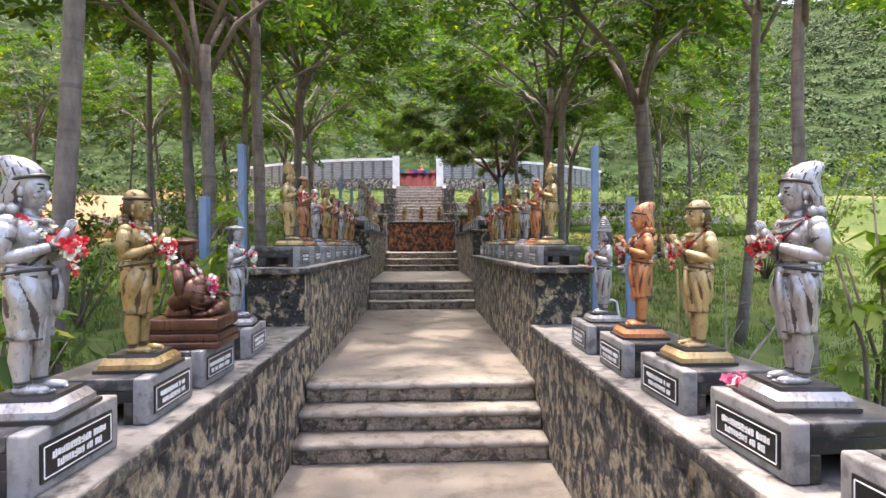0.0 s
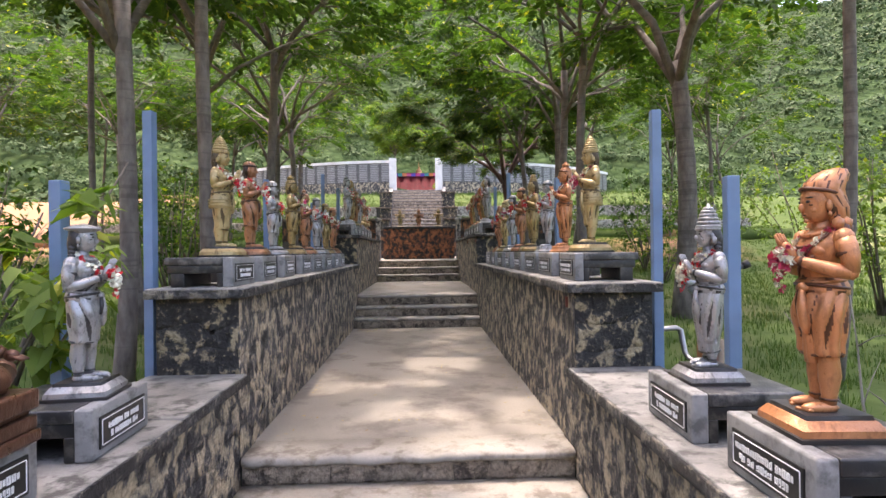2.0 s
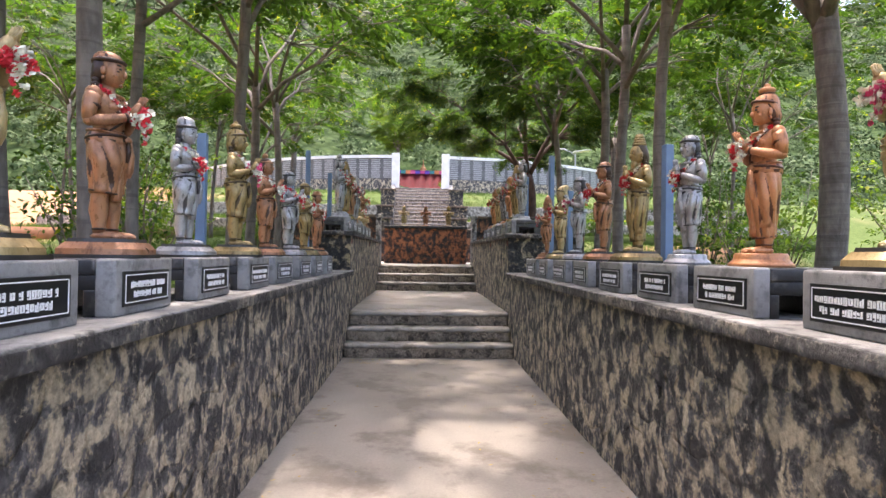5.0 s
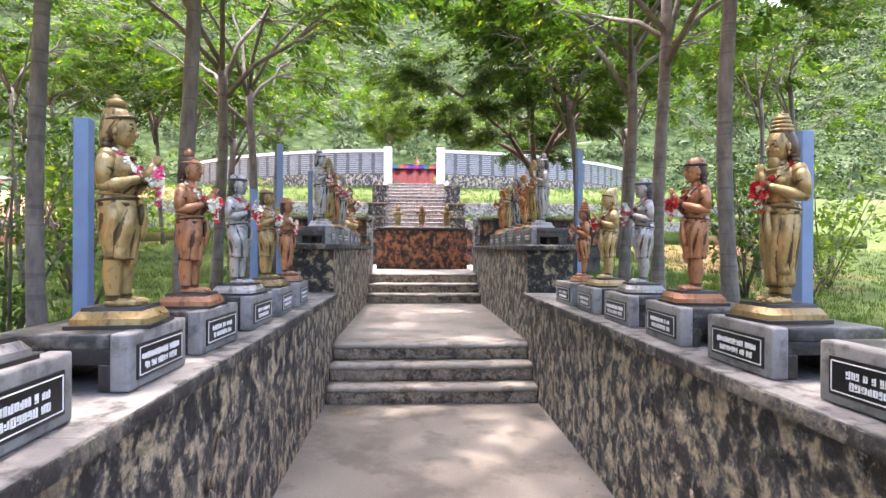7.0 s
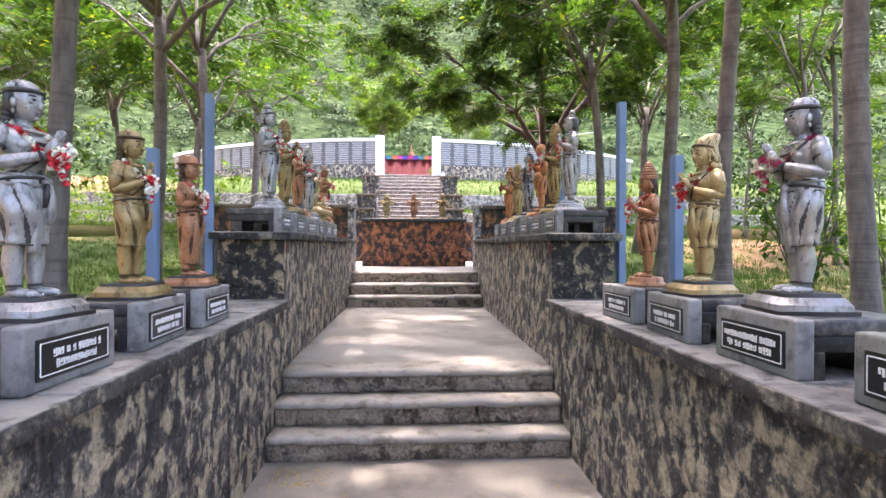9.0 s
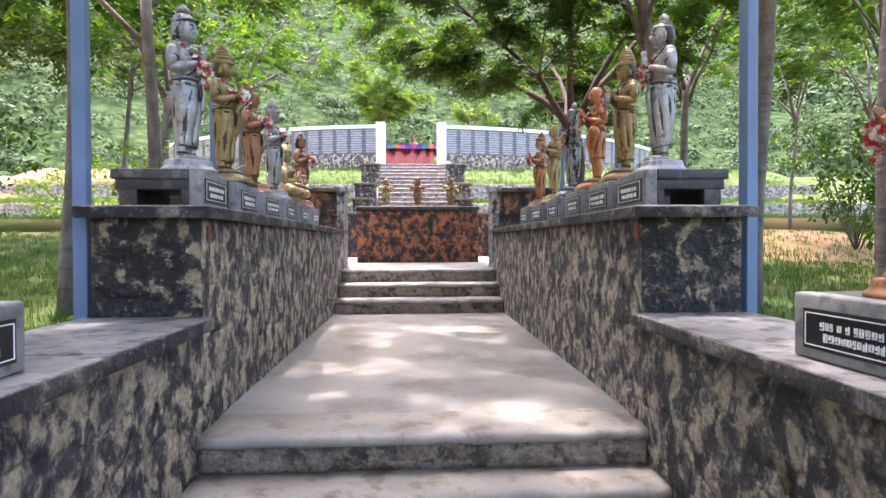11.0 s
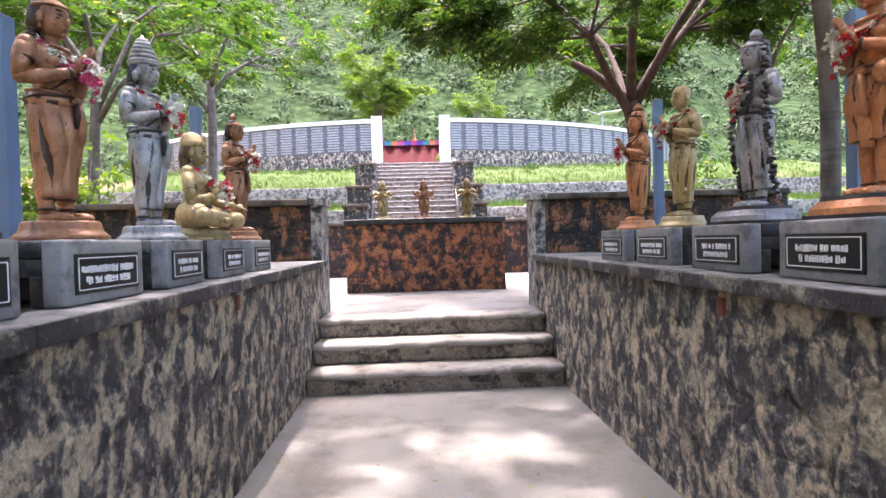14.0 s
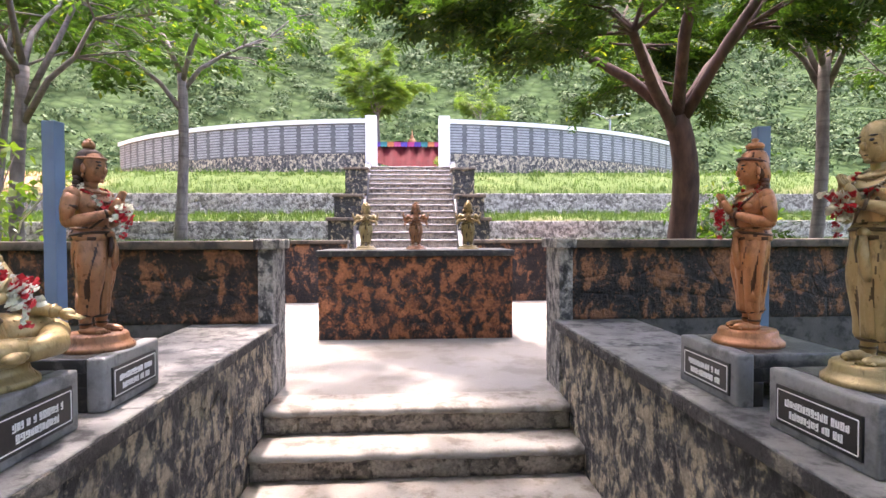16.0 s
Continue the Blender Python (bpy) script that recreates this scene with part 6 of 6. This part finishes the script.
for _k, a in enumerate((
    (-2.2, 3.95, 1.85, .30, "heart", .13, "leaf_bright", 7, 12), (-2.05, 2.5, 1.3, .35, "heart", .14, "leaf", 6, 9), (2.2, 2.3, 2.0, .30, "heart", .13, "leaf_bright", 6, 9),
    (6.2, 8.2, 2.3, 1.0, "broad", .16, "leaf_bright", 11, 34), (7.2, 10.8, 2.6, 1.2, "broad", .17, "leaf_bright", 11, 34), (4.6, 11.2, 1.3, .5, "broad", .13, "leaf_bright", 7, 14),
    (5.0, 13.0, 2.0, .9, "broad", .22, "leaf", 8, 20), (7.5, 14.5, 2.4, 1.3, "broad", .24, "leaf_bright", 9, 22), (3.3, 17.0, 1.4, .5, "fine", .3, "leaf_dark", 8, 20),
    (-3.7, 9.6, 2.0, .8, "broad", .15, "leaf", 9, 24), (-4.2, 11.7, 2.3, .9, "broad", .16, "leaf_bright", 9, 22), (-4.2, 6.6, 1.5, .7, "broad", .15, "leaf", 8, 16),
    (-5.5, 13.5, 2.6, 1.1, "broad", .24, "leaf", 9, 24), (-6.0, 9.0, 2.2, 1.0, "broad", .24, "leaf", 9, 22), (-4.0, 16.5, 2.0, .8, "broad", .22, "leaf_bright", 8, 20),
    (-7.5, 17, 3, 1.4, "broad", .26, "leaf", 10, 26), (8.5, 18, 3, 1.5, "broad", .26, "leaf", 10, 26), (5.8, 21.5, 2.2, 1.0, "broad", .24, "leaf", 9, 22), (-8.5, 22, 2.6, 1.3, "broad", .26, "leaf_bright", 9, 24),
    (-6.2, 24.4, 1.0, .6, "broad", .2, "leaf", 7, 14), (1.05, 30.3, .55, .35, "broad", .14, "leaf_bright", 8, 20),
)):
    shrub(a[0], a[1], a[2], a[3], 400 + _k, a[4], a[5], a[6], a[7], a[8], z0=4.84 if a[1] > 30 else None, bow=(.72, -.20) if _k == 0 else (0, 0))


# ---- grass, hill scrub ----
def scatter(name, pts, blades, h, w, seed, mat, label, category, lean=.45):
    """Tufts of blades at points, one mesh of stuff."""
    g = np.random.default_rng(seed)
    p = np.repeat(np.array(pts), blades, 0)
    n = len(p)
    p[:, :2] += g.normal(0, .05, (n, 2))
    a = g.uniform(0, 2 * np.pi, n)
    d = np.stack((np.cos(a), np.sin(a), np.zeros(n)), 1)
    s = np.stack((-np.sin(a), np.cos(a), np.zeros(n)), 1)
    hh = (h * g.uniform(.45, 1.25, n))[:, None]
    ln = (lean * g.uniform(.1, 1, n))[:, None]
    up = np.array((0, 0, 1.))
    v0, v1 = p - s * w, p + s * w
    m = p + up * hh * .6 + d * hh * ln * .4
    t = p + up * hh * (1 - ln * .3) + d * hh * ln
    me = quads_mesh(name, np.stack((v0, v1, m * .4 + t * .6 + s * w * .5, t), 1))
    me.materials.append(M[mat])
    tagged(new(name, me), label, category, kind="stuff")


g = np.random.default_rng(3)
pts = []
while len(pts) < 19000:
    x, y = g.uniform(-15, 15), g.uniform(-1, 27)
    if abs(x) < 1.6 or (abs(x) < 2.7 and 15.2 < y) or (abs(x) < 3.6 and 15.25 < y < 15.75) or y > 20.6:
        continue
    if abs(x) > 7 and g.random() < .45:
        continue
    pts.append((x, y, ground_z(x, y) - .02))
scatter("grass", pts, 10, .10, .006, 1, "grass", "rough green grass growing beside the walls", "grass")
pts = []
for _ in range(9000):
    x, y = g.uniform(-13.5, 13.5), g.uniform(21.05, 29.2)
    if abs(x - CX) < 1.8 or 23.45 < y < 23.85 or 25.95 < y < 26.4 or math.hypot(x - ARC_C.x, y - ARC_C.y) < ARC_R + .15:
        continue
    z = 2.43 if y < 23.5 else 2.92 + (y - 23.75) * .137 if y < 26 else 3.74 + (y - 26.3) * .34
    pts.append((x, y, min(z, 4.8) - .02))
scatter("terrace_grass", pts, 8, .17, .008, 2, "grass", "bright grass on the terraces below the memorial wall", "grass")

pts, sz = [], []
while len(pts) < 9500:
    az, rr = g.uniform(-48, 48), 40 + 260 * g.random() ** 1.1
    x, y = rr * math.sin(math.radians(az)), 8 + rr * math.cos(math.radians(az))
    if y < 42 and abs(x) < 16:
        continue
    pts.append((x, y, ground_z(x, y)))
    sz.append(g.uniform(.55, 1.5) * (0.8 + rr / 200) * (1.5 if g.random() < .12 else 1.0))
p, s = np.array(pts), np.array(sz)
K = np.where(np.hypot(p[:, 0], p[:, 1] - 8) < 95, 72, 38)
n = int(K.sum())
u = g.normal(0, 1, (n, 3))
u /= np.linalg.norm(u, axis=1)[:, None]
u[:, 2] = np.abs(u[:, 2])
c = np.repeat(p, K, 0) + u * np.repeat(s, K)[:, None] * g.uniform(.6, 1.08, (n, 1)) * (1.15, 1.15, .8)
e1 = np.cross(u, g.normal(0, 1, (n, 3)))
e1 /= np.linalg.norm(e1, axis=1)[:, None]
e2 = np.cross(u + g.normal(0, .35, (n, 3)), e1)
q = np.repeat(s, K)[:, None] * g.uniform(.115, .215, (n, 1)) * np.where(np.repeat(K, K) > 60, .75, 1.0)[:, None]
me = quads_mesh("hill_scrub", np.stack((c - e1 * q, c - e2 * q * .7, c + e1 * q, c + e2 * q * .7), 1))
me.materials.append(M["bush"])
tagged(new("hill_scrub", me), "green scrub and bushes covering the hillside", "scrub", kind="stuff")


# ---- small things ----
def litter(name, pts, size, seed, mat, label):
    """Loose leaves lying flat."""
    g = np.random.default_rng(seed)
    p = np.array(pts)
    n = len(p)
    a = g.uniform(0, 6.28, n)
    d = np.stack((np.cos(a), np.sin(a), g.uniform(-.15, .25, n)), 1) * (size * g.uniform(.6, 1.4, n))[:, None]
    s = np.stack((-np.sin(a), np.cos(a), g.uniform(-.2, .2, n)), 1) * (size * .38 * g.uniform(.7, 1.2, n))[:, None]
    me = quads_mesh(name, np.stack((p - d, p - s, p + d, p + s), 1))
    me.materials.append(M[mat])
    tagged(new(name, me), label, "leaves", kind="stuff")


M["dry_leaf"] = leafy("dry_leaf", (0.16, 0.09, 0.03), (0.34, 0.24, 0.06), 0.2, (0.10, 0.05, 0.02))
r = random.Random(77)
pts = []
for _ in range(420):
    y = r.uniform(0.5, 15.0)
    side = r.random()
    x = r.uniform(-.95, .95) if side < .45 else r.choice((-1, 1)) * r.uniform(.8, .96)
    z = F[0] if y < 4.0 else F[1] if 4.9 < y < 9.8 else F[2] if 10.7 < y < 14.3 else None
    if z is not None:
        pts.append((x, y, z + .008))
for _ in range(70):
    pts.append((r.uniform(-.9, -.55), r.uniform(9.55, 9.8), F[1] + .009))
litter("fallen_leaves", pts, .016, 5, "dry_leaf", "small dry leaves scattered on the concrete path")

# a loose bunch of blossoms left on a pedestal
fb = tagged(empty("flower_bunch", pose(1.17, 1.72, CAP[0] + .187)), "loose pink and white blossoms lying on the pedestal", "flowers")
for name, mat, n in (("pink_blossom", "flower_pink", 16), ("white_blossom", "flower_white", 14)):
    bm = bmesh.new()
    for _ in range(n):
        flowers(bm, (r.uniform(-.05, .06), r.uniform(-.10, .10), r.uniform(.012, .03)), 1, .005, r, .024)
    part(name, bm, M[mat], fb)

# a yellow rope strung from a post to a tree
bm = bmesh.new()
tube(bm, [(-1.62, 14.0, 2.86), (-2.6, 15.2, 2.72), (-3.6, 16.6, 2.66), (-4.6, 17.95, 2.72)], [.006] * 4, 5)
tagged(mesh_object("rope", bm, M["flower_white"]), "thin pale rope strung between a post and a tree", "rope")

# a dead branch lying propped in the grass
db = tagged(empty("dead_branch", pose(2.55, 4.15, ground_z(2.55, 4.15))), "pale bare fallen branch propped in the grass", "branch")
r = random.Random(31)
for name, ax, ay, h, rad in (("limb", .75, .25, .85, .016), ("twig", -.35, .20, .95, .010), ("twig", .95, -.20, .55, .009), ("twig", .15, .35, 1.15, .009), ("twig", -.55, -.10, .40, .008)):
    bm = bmesh.new()
    pts = [Vector((ax * t, ay * t, h * t - .03 + .05 * math.sin(3 * t + h))) + Vector((r.uniform(-1, 1), r.uniform(-1, 1), 0)) * .03 for t in (0, .3, .6, 1)]
    tube(bm, pts, [rad, rad * .85, rad * .6, rad * .25], 7)
    for k in (1, 2):
        e = pts[k] + Vector((r.uniform(-.2, .25), r.uniform(-.15, .15), r.uniform(.05, .22)))
        tube(bm, [pts[k], pts[k].lerp(e, .5) + Vector((0, 0, .02)), e], [rad * .5, rad * .35, rad * .15], 5)
    part(name, bm, M["twig_pale"], db, "", True)

# an irrigation sprinkler on its riser pipe, strapped to a short support post
_sp = tagged(empty("sprinkler", pose(1.985, 4.85, 0)), "weathered grey irrigation sprinkler on a riser pipe with a rusty clamp", "sprinkler")
_g = ground_z(1.985, 4.85) - .06
bm = bmesh.new()
tube(bm, [(0, 0, _g), (0, 0, 1.0), (0, 0, 1.36)], [.025, .025, .025], 16)
tube(bm, [(0, 0, 1.17), (0, 0, 1.185), (0, 0, 1.20)], [.030, .035, .030], 16)
tube(bm, [(0, 0, 1.31), (0, 0, 1.33), (0, 0, 1.35)], [.030, .035, .030], 16)
part("riser_pipe", bm, M["bark"], _sp, "grey-brown riser pipe", True)
bm = bmesh.new()
tube(bm, [(.105, .02, _g), (.105, .02, 1.10)], [.032, .032], 16)
part("support_post", bm, M["twig"], _sp, "short dark pipe post", True)
bm = bmesh.new()
box(bm, -.040, .036, -.042, .042, .905, 1.075, .010)
cl = part("clamp", bm, M["rust"], _sp, "rusty orange clamp", True)
bm = bmesh.new()
box(bm, .037, .070, -.030, .038, .92, 1.06, .006)
part("spacer", bm, M["tile_red"], cl, "dark red spacer block")
bm = bmesh.new()
tube(bm, [(-.10, -.03, .985), (-.02, -.045, .99)], [.006, .007], 8)
part("bolt", bm, M["black_plain"], cl)
bm = bmesh.new()
tube(bm, [(0, 0, 1.36), (0, 0, 1.40), (0, 0, 1.405), (0, 0, 1.46)], [.030, .032, .026, .024], 16)
tube(bm, [(-.07, -.02, 1.335), (-.02, -.01, 1.34)], [.009, .009], 8)
part("bearing", bm, M["black_plain"], _sp, "black bearing and trip lever", True)
bm = bmesh.new()
tube(bm, [(-.10, .01, 1.43), (-.03, 0, 1.465), (.10, -.01, 1.53), (.25, -.03, 1.60)], [.024, .027, .021, .017], 14)
tube(bm, [(0, 0, 1.44), (0, 0, 1.52)], [.028, .022], 12)
part("barrel", bm, M["metal"], _sp, "grey metal barrel", True)
bm = bmesh.new()
tube(bm, [(.245, -.03, 1.597), (.285, -.034, 1.615)], [.025, .028], 14)
part("nozzle", bm, M["black_plain"], _sp, "black nozzle", True)
bm = bmesh.new()
box(bm, -.13, -.06, -.02, .03, 1.475, 1.505, .008)
tube(bm, [(-.10, .02, 1.49), (.04, .02, 1.545), (.18, .01, 1.60)], [.012, .011, .009], 10)
part("drive_arm", bm, M["metal"], _sp, "thin grey drive arm", True)
bm = bmesh.new()
tube(bm, [(0, 0, 1.52), (0, 0, 1.58), (0, 0, 1.60)], [.020, .026, .018], 12)
part("spring_cap", bm, M["black_plain"], _sp, "black spring cap", True)
bm = bmesh.new()
tube(bm, [(-.33, .26, 1.13), (-.08, .24, 1.15), (-.055, .235, 1.135), (-.04, .20, .98), (-.03, .16, .945), (0, .02, .94)], [.019, .019, .020, .018, .017, .016], 12)
part("feed_pipe", bm, M["metal"], _sp, "grey feed pipe with an elbow", True)


# ---- stones, last ----
for _i, (_ob, _place, _u0, _u1, _v0, _v1, _m, _du, _dv) in enumerate(STONES):
    stone_wall(_ob, _place, _u0, _u1, _v0, _v1, M[_m], _du, _dv, 0.006 if _m != "riser" else 0.010, _i + 1, "stone" if _m != "riser" else "riser_stone", -0.003)
